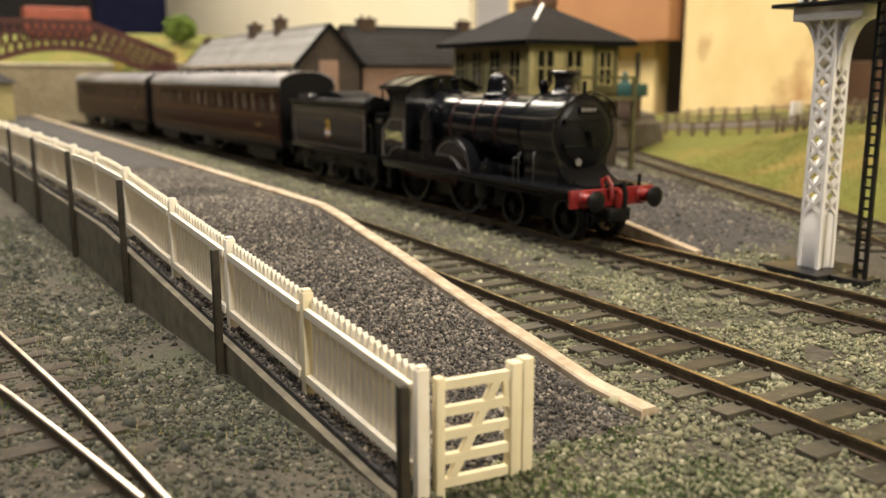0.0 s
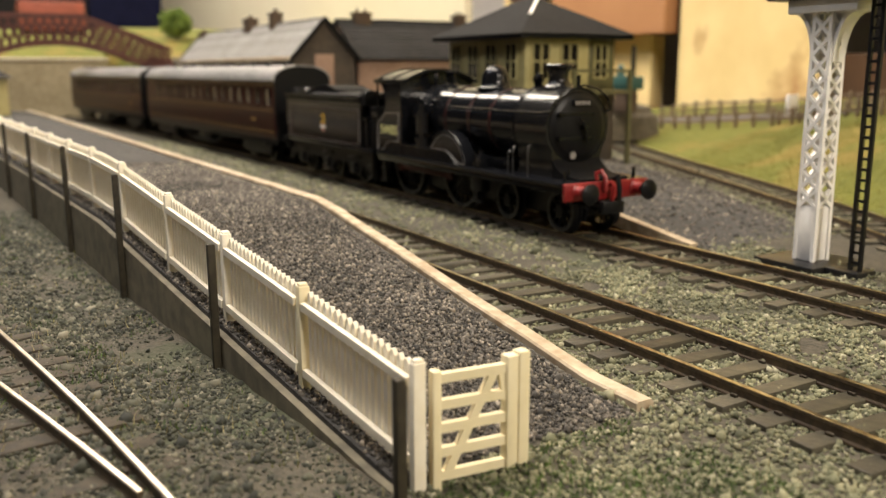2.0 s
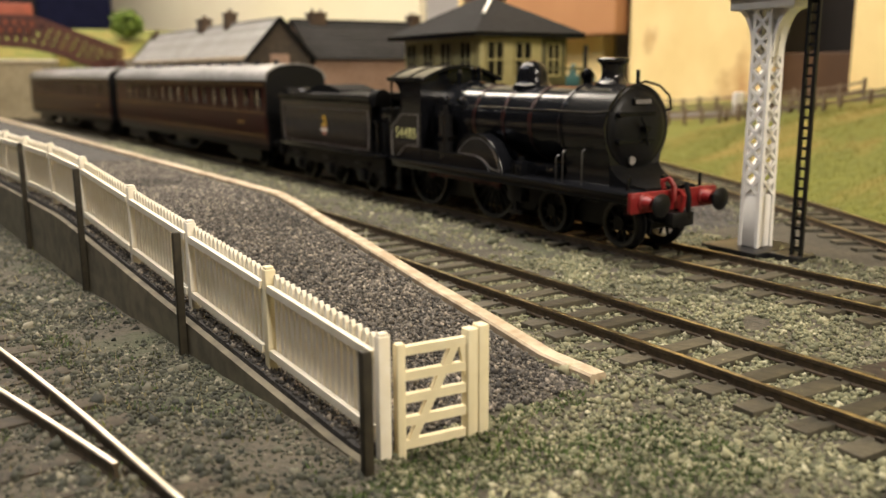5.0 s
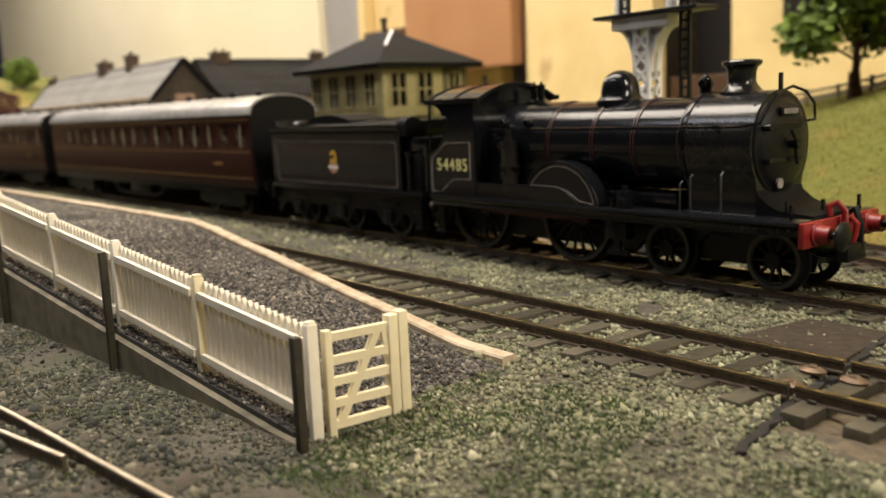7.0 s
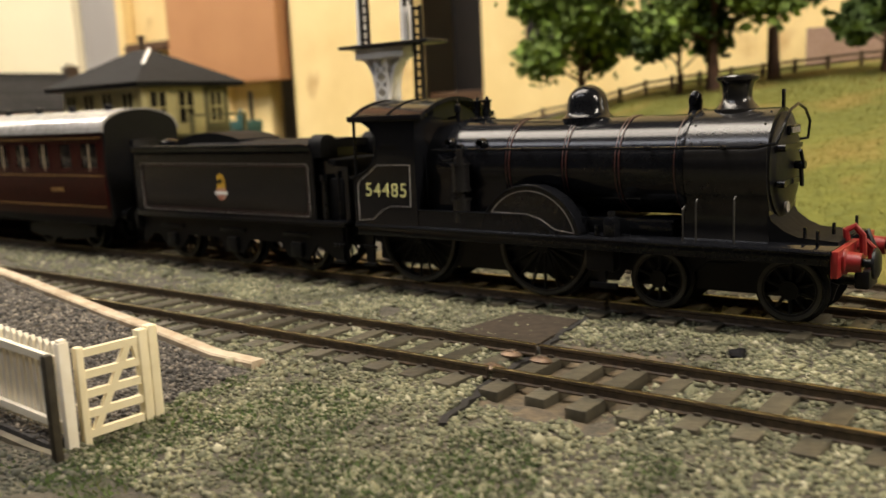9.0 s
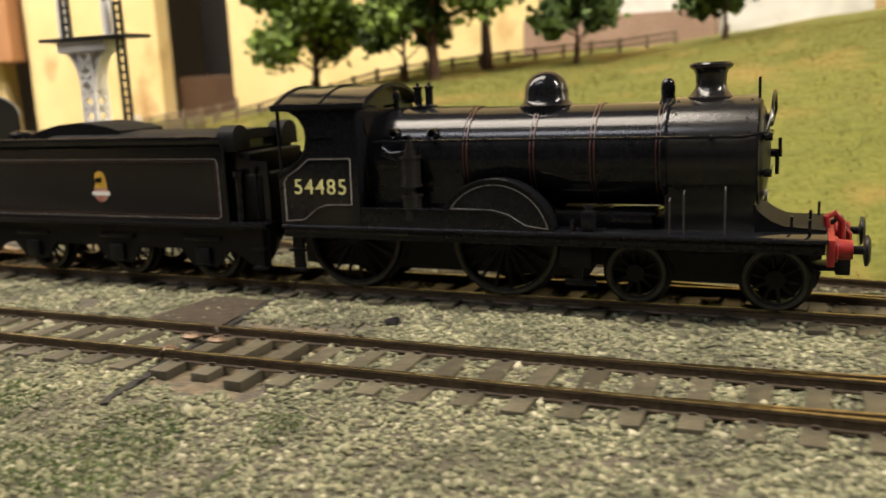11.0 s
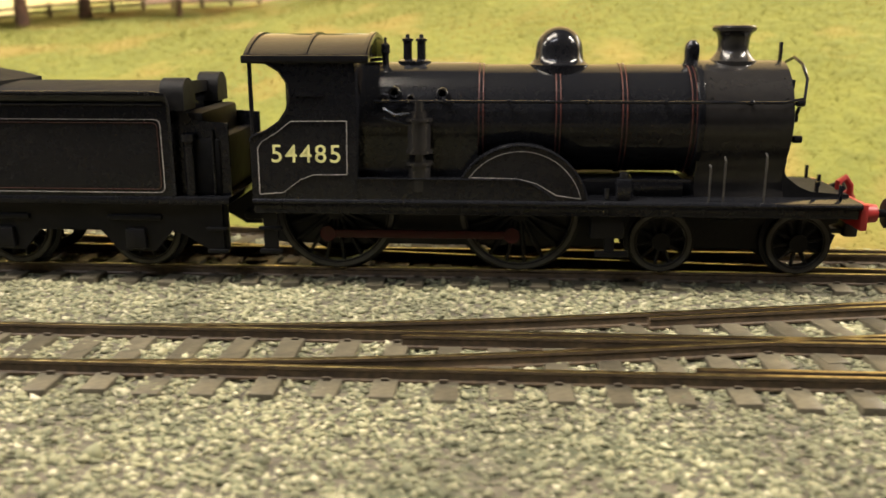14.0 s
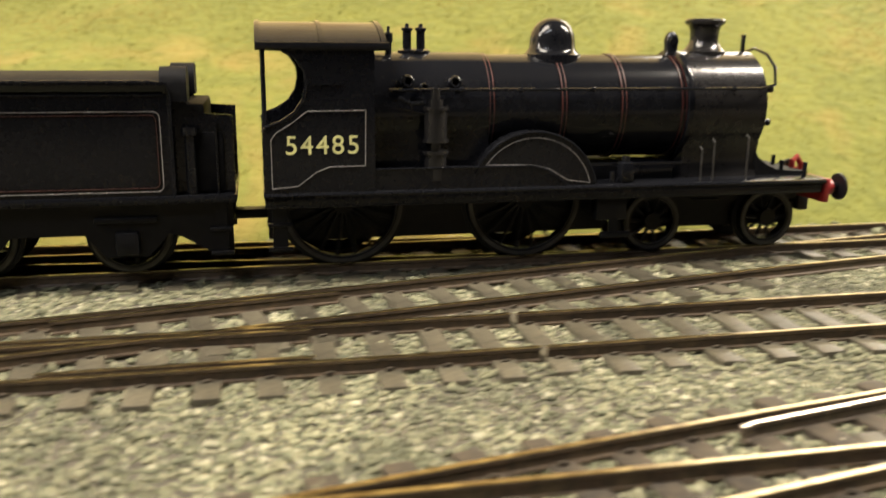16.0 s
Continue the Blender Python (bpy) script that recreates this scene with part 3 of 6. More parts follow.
def track(label, fy, x0, x1, near=(-300, 420), cuts=(), bright="rail_head", skip=None, rails=(-8.6, 8.6), sunk=0.0):
    thing = tagged(new("railway_track"), label, "railway track", "tracks", "structure")
    for off in rails:
        c = [x0, *cuts, x1]
        for a, b in zip(c[:-1], c[1:]):
            rail(thing, line_pts(fy, a + (0.6 if a != x0 else 0), b - (0.6 if b != x1 else 0), off), bright if b < 100 else "rail_head")
    far = bmesh.new()
    ch = bmesh.new()
    x = x0 + 2
    while x < x1:
        d = (fy(x + 1) - fy(x - 1)) / 2
        m = Matrix.Translation((x * MM, fy(x) * MM, 0)) @ pose(0, 0, 0, 0, 0, math.degrees(math.atan(d)) + random.gauss(0, 1.0))
        if skip is None or not skip(x):
            if near[0] < x < near[1]:
                ob = new("sleeper", DARK_MESH if sunk else SLEEPER_MESH)
                ob.parent = thing
                ob.matrix_basis = m @ pose(random.gauss(0, 0.0002), random.gauss(0, 0.0004), random.gauss(0, 0.0001) - sunk * MM, random.gauss(0, 0.4), random.gauss(0, 1.2), 0)
                for off in rails:
                    for sd in (-1, 1):
                        p = m @ Vector((0, (off + sd * 0.95) * MM, -2.0 * MM)) / MM
                        box(ch, p.x - 0.6, p.x + 0.6, p.y - 0.3, p.y + 0.3, -2.4, -1.55)
            else:
                box(far, x - 2, x + 2, fy(x) - 15.5, fy(x) + 15.5, -5, -2.02)
        x += 9.1
    part("rail_chairs", ch, "chair", thing, smooth=False)["kind"] = "stuff"
    if len(far.verts):
        part("far_sleepers", far, "sleeper", thing, smooth=False)["kind"] = "stuff"
    else:
        far.free()
    return thing


DIV = ((60, 8.6), (100, 9.0), (130, 11.0), (160, 14.6), (193, 20.2), (228, 27.0), (262, 33.3), (300, 40.3), (370, 52.0), (450, 62.0), (540, 66.5), (700, 66.5))
CROW = ((-600, -215), (-400, -163), (-250, -132), (-136, -112), (-80, -102.5), (-29, -95.5), (60, -82), (150, -66), (232, -48.5), (290, -38.5), (316, -34.5), (420, -14), (520, 4), (600, 8.6), (700, 8.6))


def smooth_row(rws):
    xs = np.array([r[0] for r in rws], float)
    ys = np.array([r[1] for r in rws], float)
    m = np.gradient(ys, xs)

    def f(x):
        k = int(np.clip(np.searchsorted(xs, x) - 1, 0, len(xs) - 2))
        h = xs[k + 1] - xs[k]
        u = (x - xs[k]) / h
        return float((2 * u**3 - 3 * u**2 + 1) * ys[k] + (u**3 - 2 * u**2 + u) * h * m[k] + (-2 * u**3 + 3 * u**2) * ys[k + 1] + (u**3 - u**2) * h * m[k + 1])
    return f


div_line, c_line = smooth_row(DIV), smooth_row(CROW)
track("main line track of brown rails on dark sleepers", a_line, -1045, 1100, near=(-330, 430), cuts=(-5,))
track("platform line track of brown rails on dark sleepers", b_line, -1045, 1100, near=(-330, 430), cuts=(0, 274))
track("diverging crossover track beside the main line", div_line, 100, 520, near=(100, 430), skip=lambda x: x < 190 or x > 330)
track("siding track curving through the near ground", c_line, -500, 600, near=(-260, 420), cuts=(60,), bright="rail_bright", sunk=0.05)
track("branch track curving in from the goods yard", d_line, -620, 330, near=(-450, 330), skip=lambda x: x > 190)
track("straight near siding track", lambda x: -49.2, 205, 1100, near=(205, 420), skip=lambda x: x < 300)
# wing and check rails
extra = tagged(new("check_rails"), "short brown check rails of the points", "check rail", "", "structure")
rail(extra, [(x, 2.1, 0) for x in range(198, 246, 8)])
rail(extra, [(x, 15.1, 0) for x in range(150, 246, 8)])
rail(extra, line_pts(div_line, 196, 246, 6.4))
rail(extra, [(x, -92.3 + 0.235 * (x + 52) - 0.0003 * (x + 52) ** 2, 0) for x in range(-260, -51, 8)], "rail_bright")
rail(extra, [(289.7, -32.9, 0), (292, -31.9, 0), (314.5, -27.8, 0), (340, -23.4, 0)], "rail_bright")

# soldered lumps that fix the rails at the joint
for x, y in ((-4.2, 13.6), (3.2, 12.8), (-2.6, 4.4)):
    bm = bmesh.new()
    lathe(bm, [(1.9, -2.1), (2.0, -1.7), (1.5, -1.3), (0.8, -1.2), (0.6, -0.9), (0.1, -0.8)], x, y, 0, 14)
    bmesh.ops.scale(bm, vec=(1.2, 0.8, 1), space=Matrix.Translation((-x, -y, 0)), verts=bm.verts)
    tagged(part("rail_fixing", bm, "brass_dull"), "dull brown soldered fixing beside the rail end", "rail fixing", "rail fixings")

# a lump of coal dropped between the lines
bm = bmesh.new()
bmesh.ops.create_icosphere(bm, subdivisions=2, radius=1.9)
for v in bm.verts:
    v.co *= 1 + 0.45 * noise.noise(v.co * 0.9)
    v.co.z *= 0.7
tagged(part("coal_lump", bm, "matt_black", at=Matrix.Translation((0.034, 0.036, -0.0022))), "small black lump of coal lying on the ballast", "coal")

# ---- platform ----
xs = list(np.arange(-900, -340, 20.0)) + list(np.arange(-340, -46, 5.0)) + [-46.0]
bm = bmesh.new()
prev = None
for x in xs:
    f0, p0 = fence_y(x) - 2.2, plank_y(x) + 0.5
    cols = [bm.verts.new((x, f0, -7))]
    for k in range(9):
        y = f0 + (p0 - f0) * k / 8
        cols.append(bm.verts.new((x, y, plat_z(x) - 0.25 + 0.9 * math.sin(math.pi * k / 8))))
    cols.append(bm.verts.new((x, p0, -7)))
    if prev:
        for a in range(len(cols) - 1):
            bm.faces.new((prev[a], prev[a + 1], cols[a + 1], cols[a]))
    prev = cols
structure("platform", bm, "platform_soil", "dark gravel station platform with a long end ramp", smooth=True)
# timber edging
edge = tagged(new("platform_edging"), "pale bare wood strip edging the platform ramp", "edging", "", "structure")
px = [-46.5, -60, -80, -100, -120, -140, -160, -180, -196, -215, -234]
bm = bmesh.new()
sweep(bm, [(x, plank_y(x) + 1.5, max(plat_z(x), -2.7) + 0.15 * math.sin(x * 0.21)) for x in px], [(-1.7, -2.2), (1.7, -2.2), (1.7, 0.9), (1.35, 1.3), (-1.35, 1.3), (-1.7, 0.9)])
part("plank", bm, "plank_wood", edge, smooth=False)
bm = bmesh.new()
sweep(bm, [(x, plank_y(x) + 1.5, plat_z(x)) for x in np.arange(-234.5, -900, -30)], [(-1.7, -2.2), (1.7, -2.2), (1.7, 0.9), (1.35, 1.3), (-1.35, 1.3), (-1.7, 0.9)])
part("plank", bm, "plank_wood", edge, smooth=False)
bm = bmesh.new()
prev = None
for x in np.arange(-900, -95, 10.0):
    y = plank_y(x)
    c = [bm.verts.new((x, y + 2.4, -8)), bm.verts.new((x, y + 2.4, plat_z(x) - 2.0)), bm.verts.new((x, y, plat_z(x) - 2.0)), bm.verts.new((x, y, -8))]
    if prev:
        for i in range(3):
            bm.faces.new((prev[i], prev[i + 1], c[i + 1], c[i]))
    prev = c
part("riser", bm, "stone_wall", edge, smooth=False)

# retaining board under the fence
bm = bmesh.new()
prev = None
for x in np.arange(-900, -20, 10.0):
    y = fence_y(x) - 3.6
    t = max(plat_z(x) - 1.2, -5.2)
    c = [bm.verts.new((x, y, -9)), bm.verts.new((x, y, t)), bm.verts.new((x, y + 1.6, t)), bm.verts.new((x, y + 1.6, -9))]
    if prev:
        for a in range(3):
            bm.faces.new((prev[a], prev[a + 1], c[a + 1], c[a]))
    prev = c
structure("retaining_board", bm, "wall_board", "dark weathered board holding up the platform edge")

# ---- fence ----
def picket_panel(x0, x1, label):
    """One picket panel between two posts, following the slope of the ramp."""
    thing = tagged(new("picket_fence"), label, "fence", "picket fence panels")
    def base(x):
        return (x, fence_y(x), plat_z(x))
    for z in (3.2, 14.3):
        bm = bmesh.new()
        a, b = Vector(base(x0)), Vector(base(x1))
        bar(bm, a + Vector((0, -0.9, z)), b + Vector((0, -0.9, z)), 0.9, 1.3)
        part("crossrail", bm, "cream_plastic", thing)
    n = 17
    for i in range(n):
        x = x0 + (x1 - x0) * (i + 0.7) / (n + 0.4)
        p = base(x)
        bm = bmesh.new()
        prism(bm, [(p[0] - 0.6, p[2] + 1.3), (p[0] + 0.6, p[2] + 1.3), (p[0] + 0.6, p[2] + 16.2), (p[0] + 0.2, p[2] + 17.0), (p[0] - 0.2, p[2] + 17.0), (p[0] - 0.6, p[2] + 16.2)], p[1] - 0.4, p[1] + 0.3)
        part("picket", bm, "cream_plastic", thing, smooth=False)
    return thing


def fence_post(x, label):
    y, z = fence_y(x), plat_z(x)
    bm = bmesh.new()
    w = 0.75 if x > -50 else 0.95
    box(bm, x - w, x + w, y - 1.2, y + 0.7, z - 3.5, z + 17.3, 0.2)
    box(bm, x - w + 0.2, x + w - 0.2, y - 1.0, y + 0.5, z + 17.0, z + 17.8, 0.25)
    return tagged(part("fence_post", bm, "gate_plastic" if abs(x + 77.6) < 1 else "cream_plastic"), label, "post", "white fence posts")


def prop_post(x, tall):
    y = fence_y(x) - 4.4
    bm = bmesh.new()
    box(bm, x - 0.75, x + 0.75, y - 0.7, y + 0.7, -8, plat_z(x) + tall, 0.15)
    return tagged(part("support_post", bm, "post_brown"), "dark brown post propping the white fence", "post", "dark support posts")


xs = [-44.0, -77.6, -110.5, -144.0, -180.0] + [-180.0 - 34.0 * k for k in range(1, 18)]
for a, b in zip(xs[:-1], xs[1:]):
    picket_panel(b + 1.3, a - 1.3, "cream plastic picket fence panel along the platform")
for x in xs:
    fence_post(x, "cream plastic fence post along the platform")
for x in (-41.5, -107.0, -171.0, -236.0, -307.0, -375.0, -445.0, -515.0):
    prop_post(x, 16.6)

# gate across the platform end
gate = tagged(new("gate"), "cream plastic five-bar gate closing the platform end", "gate")
def gate_pt(u, z):
    return Vector((-43.2 + 1.0 * u, -55.9 + 13.0 * u, z))
for u, h, nm in ((0.0, 17.0, "hinge_post"), (0.86, 17.6, "latch_post"), (1.0, 18.0, "gate_post")):
    p = gate_pt(u, 0)
    bm = bmesh.new()
    w_ = 0.75 if u == 0 else 1.0
    box(bm, p.x - w_, p.x + w_, p.y - w_ * 0.9, p.y + w_ * 0.9, -6.5, -5.2 + h, 0.25)
    part(nm, bm, "gate_plastic", gate)
for z in (-3.2, 0.2, 3.6, 6.9, 10.6):
    bm = bmesh.new()
    bar(bm, gate_pt(0, z), gate_pt(0.86, z), 1.0, 1.3)
    part("bar", bm, "gate_plastic", gate)
bm = bmesh.new()
bar(bm, gate_pt(0.1, -3.6), gate_pt(0.68, 10.6), 0.9, 1.2)
bar(bm, gate_pt(0.74, 10.6), gate_pt(0.86, 3.0), 0.7, 0.9)
part("brace", bm, "gate_plastic", gate)

# ---- far platform ----
def far_edge(x):
    return 86.5 + 0.02 * (x + 135) + bend(x)


def far_z(x):
    return lerp_rows(((-235, 10.5), (-133, -3.2), (-120, -4)), x)


def far_back(x):
    return max(far_edge(x) + 4, d_line(max(x, -640)) - 18)


bm = bmesh.new()
prev = None
for x in list(np.arange(-900, -240, 20.0)) + list(np.arange(-240, -128, 6.0)):
    a, b = far_edge(x), min(far_back(x), 240)
    c = [bm.verts.new((x, a, -6)), bm.verts.new((x, a, far_z(x)))] + [bm.verts.new((x, a + (b - a) * k / 5, far_z(x) + 0.2 * (k < 5) - (far_z(x) + 4) * (k / 5) ** 3)) for k in range(1, 6)]
    if prev:
        for i in range(len(c) - 1):
            bm.faces.new((prev[i], prev[i + 1], c[i + 1], c[i]))
    prev = c
structure("far_platform", bm, "platform_soil", "dark gravel platform beyond the main line", smooth=True)
far_edging = tagged(new("far_platform_edging"), "pale wood strip edging the far platform", "edging", "", "structure")
bm = bmesh.new()
sweep(bm, [(x, far_edge(x) - 0.5, far_z(x)) for x in np.arange(-900, -130, 7.0)], [(-1.6, -3), (1.6, -3), (1.6, 1.0), (-1.6, 1.0)])
part("plank", bm, "plank_wood", far_edging, smooth=False)
stones("gravel", scatter(16000, -420, -128, 84, 240, lambda x, y: far_z(x) - (far_z(x) + 4) * min(1, (y - far_edge(x)) / (far_back(x) - far_edge(x))) ** 3 + 0.1 if far_edge(x) + 2 < y < min(far_back(x), 240) else None), 0.55, "stone_dark", "fine dark gravel on the far platform", 14)

# ---- bracket signal ----
signal = tagged(new("bracket_signal"), "white lattice bracket signal post with black ladders", "railway signal")
SX, SY = -103.5, 96.0
bm = bmesh.new()
box(bm, -114.5, -95, 86, 107, -3.4, -1.2, 0.3)
box(bm, -95.2, -85.5, 91, 99, -3.4, -1.3, 0.3)
part("base_plate", bm, "black_plastic", signal)


def half(z):
    return 2.85 - 0.35 * (z / 62)


for sx in (-1, 1):
    for sy in (-1, 1):
        bm = bmesh.new()
        bar(bm, (SX + sx * half(0), SY + sy * half(0), -1.3), (SX + sx * half(62), SY + sy * half(62), 66), 1.0, 1.0)
        part("corner_angle", bm, "white_plastic", signal)
bm = bmesh.new()
box(bm, SX - 2.75, SX + 2.75, SY - 3.1, SY + 2.75, -1.2, 14, 0.3)
part("plinth", bm, "white_plastic", signal)
for s in (-1, 1):
    for ax in (0, 1):
        for k in range(10):
            z0, z1 = 13.5 + k * 5.0, 13.5 + (k + 1) * 5.0
            bm = bmesh.new()
            for d in (-1, 1):
                a, b = (-d * half(z0), s * half(z0), z0), (d * half(z1), s * half(z1), z1)
                if ax:
                    a, b = (a[1], a[0], a[2]), (b[1], b[0], b[2])
                bar(bm, (SX + a[0], SY + a[1], a[2]), (SX + b[0], SY + b[1], b[2]), 1.15, 0.9)
            part("lattice", bm, "white_plastic", signal)
for s in (-1, 1):
    bm = bmesh.new()
    pts = [(SX + s * (2.8 + 6.0 * (1 - math.cos(radians(a)))), SY, 53 + 12.5 * math.sin(radians(a))) for a in range(0, 91, 15)]
    prism(bm, [(p[0], p[2]) for p in pts] + [(p[0] + s * 0.7, p[2] - 1.0) for p in pts[::-1]], SY - 2.4, SY + 2.4)
    bk = part("bracket", bm, "white_plastic", signal)
    for p in pts[1:-1]:
        part("strut", bar(bmesh.new(), p, (p[0], SY, 66), 2.4, 1.0), "white_plastic", bk)
bm = bmesh.new()
box(bm, -114, -93, SY - 4, SY + 4, 64.6, 68.2, 0.3)
part("girder", bm, "white_plastic", signal)
bm = bmesh.new()
box(bm, -120, -82, SY - 5.5, SY + 5.5, 68.3, 69.4, 0.2)
part("landing", bm, "black_plastic", signal)
for dx, h in ((-113, 64), (-94, 78)):
    bm = bmesh.new()
    rod(bm, (dx, SY, 69), (dx, SY, 69 + h), 2.3, 1.4, 8)
    part("doll_post", bm, "white_plastic", signal)


def ladder(x, y, z0, z1):
    bm = bmesh.new()
    for s in (-1, 1):
        bar(bm, (x + s * 1.4, y, z0), (x + s * 1.4, y, z1), 0.95, 0.9)
    z = z0 + 2
    while z < z1:
        bar(bm, (x - 1.4, y, z), (x + 1.4, y, z), 0.5, 0.75)
        z += 2.7
    part("ladder", bm, "black_plastic", signal, "thin black ladder")


ladder(-88.3, 94.0, -1.2, 80)
ladder(-109, 92.5, 69, 131)
ladder(-90, 92.0, 80, 140)


# ---- buildings ----
def hip_roof(bm, x0, x1, y0, y1, z0, z1, ridge):
    cx, cy = (x0 + x1) / 2, (y0 + y1) / 2
    b = [bm.verts.new(p) for p in ((x0, y0, z0), (x1, y0, z0), (x1, y1, z0), (x0, y1, z0))]
    t = [bm.verts.new((cx - ridge, cy, z1)), bm.verts.new((cx + ridge, cy, z1))]
    bm.faces.new((b[0], b[1], t[1], t[0]))
    bm.faces.new((b[1], b[2], t[1]))
    bm.faces.new((b[2], b[3], t[0], t[1]))
    bm.faces.new((b[3], b[0], t[0]))
    bm.faces.new(b[::-1])
    return bm


def sash(parent, p, along, w, h, cols=2, rws=2):
    """A sash window set in a wall at p (its middle), the wall running along x or y."""
    x, y, z = p
    bm = bmesh.new()
    if along == "x":
        box(bm, x - w / 2, x + w / 2, y - 0.4, y + 0.6, z - h / 2, z + h / 2)
    else:
        box(bm, x - 0.6, x + 0.4, y - w / 2, y + w / 2, z - h / 2, z + h / 2)
    wn = part("window", bm, "window_dark", parent)
    bm = bmesh.new()
    for k in range(cols + 1):
        u = -w / 2 + w * k / cols
        if along == "x":
            box(bm, x + u - 0.45, x + u + 0.45, y - 0.9, y - 0.2, z - h / 2, z + h / 2)
        else:
            box(bm, x + 0.2, x + 0.9, y + u - 0.45, y + u + 0.45, z - h / 2, z + h / 2)
    for k in range(rws + 1):
        v = -h / 2 + h * k / rws
        if along == "x":
            box(bm, x - w / 2, x + w / 2, y - 0.95, y - 0.25, z + v - 0.4, z + v + 0.4)
        else:
            box(bm, x + 0.25, x + 0.95, y - w / 2, y + w / 2, z + v - 0.4, z + v + 0.4)
    part("window_frame", bm, "cream_paint", wn)
    return wn


sbox = tagged(new("signal_box"), "cream and olive signal box with grey hipped slate roof", "signal box")
bm = bmesh.new()
box(bm, -366, -295, 132, 187, -4, 40, 0.4)
part("lower_wall", bm, "stone_wall", sbox)
bm = bmesh.new()
box(bm, -366, -295, 132, 170, 40, 66.5, 0.4)
part("upper_wall", bm, "cream_paint", sbox)
bm = bmesh.new()
box(bm, -366, -296, 170, 187, 40, 66.5, 0.4)
part("porch", bm, "olive_paint", sbox)
bm = bmesh.new()
hip_roof(bm, -374, -288, 125, 193, 66.8, 85.5, 8)
rf = part("roof", bm, "slate_dark", sbox, smooth=False)
bm = bmesh.new()
box(bm, -373.5, -288.5, 125.5, 192.5, 64.6, 66.8)
part("eave_board", bm, "frame_black", rf, smooth=False)
bm = bmesh.new()
bar(bm, (-323, 159, 85.8), (-305.5, 142, 76.6), 1.6, 0.8)
part("lead_flashing", bm, "white_plastic", rf)
for k in range(9):
    bm = bmesh.new()
    u = k / 9
    hip_roof(bm, -374 + 43 * u * 0.82 - 0.3, -288 - 43 * u * 0.82 + 0.3, 125 + 34 * u - 0.3, 193 - 34 * u + 0.3, 66.9 + 18.6 * u, 66.9 + 18.6 * u + 0.9, 8)
    part("slate_course", bm, "slate_dark", rf, smooth=False)
for x in (-358, -341, -324, -306):
    sash(sbox, (x, 132, 54), "x", 9.5, 17)
for y in (141, 158):
    sash(sbox, (-295, y, 54), "y", 10, 17)
sash(sbox, (-296, 178, 54), "y", 8, 16)
bm = bmesh.new()
rod(bm, (-340, 166, 84), (-340, 166, 93), 1.4)
rod(bm, (-340, 166, 92), (-340, 166, 94), 2.0)
part("stove_pipe", bm, "chimney_brown", sbox)
bm = bmesh.new()
box(bm, -294.6, -280, 150, 186, 38.5, 40.2)
for y in (151, 185):
    box(bm, -282.4, -280.6, y - 0.9, y + 0.9, -4, 50)
box(bm, -282.2, -280.8, 150, 186, 48.8, 50.2)
part("landing_stage", bm, "olive_paint", sbox)


def gable_house(label, x0, x1, y0, y1, z0, ze, zr, wall, roofing, chimneys):
    thing = tagged(new("house"), label, "house")
    yc = (y0 + y1) / 2
    bm = bmesh.new()
    prism(bm, [(y0, z0), (y1, z0), (y1, ze), (yc, zr - 0.8), (y0, ze)], x0, x1, "x")
    part("wall", bm, wall, thing, smooth=False)
    slope = (zr - ze) / (yc - y0)
    for s in (-1, 1):
        yo = y0 - 3 if s < 0 else y1 + 3
        n = 11
        for k in range(n):
            bm = bmesh.new()
            ya, yb = yo + (yc - yo) * k / n, yo + (yc - yo) * (k + 1.12) / n
            za, zb = ze - 3 * slope + (zr - ze + 3 * slope) * k / n, ze - 3 * slope + (zr - ze + 3 * slope) * (k + 1.12) / n
            c = [bm.verts.new(p) for p in ((x0 - 2, ya, za + 0.9), (x1 + 2, ya, za + 0.9), (x1 + 2, yb, min(zb, zr) + 0.3), (x0 - 2, yb, min(zb, zr) + 0.3), (x0 - 2, ya, za - 0.4), (x1 + 2, ya, za - 0.4))]
            bm.faces.new(c[:4])
            bm.faces.new((c[0], c[1], c[5], c[4]))
            part("slate_course", bm, roofing, thing, smooth=False)
    for x in (x0 - 2, x1 + 2):
        bm = bmesh.new()
        for s in (-1, 1):
            yo = y0 - 3.4 if s < 0 else y1 + 3.4
            bar(bm, (x, yo, ze - 3 * slope), (x, yc, zr + 0.3), 1.0, 2.6)
        part("bargeboard", bm, "frame_black", thing)
    bm = bmesh.new()
    rod(bm, (x0 - 2, yc, zr + 0.6), (x1 + 2, yc, zr + 0.6), 0.9, seg=8)
    part("ridge_tile", bm, roofing, thing)
    for cx, w, h in chimneys:
        bm = bmesh.new()
        box(bm, cx - w, cx + w, yc - 4, yc + 4, zr - 4, zr + h, 0.3)
        box(bm, cx - w - 0.8, cx + w + 0.8, yc - 4.8, yc + 4.8, zr + h - 1.6, zr + h - 0.3, 0.2)
        ch = part("chimney", bm, "chimney_brown", thing)
        for d in (-w / 2, w / 2):
            bm = bmesh.new()
            rod(bm, (cx + d, yc, zr + h - 0.4), (cx + d, yc, zr + h + 2.6), 1.0, 0.8)
            part("chimney_pot", bm, "chimney_brown", ch)
    return thing


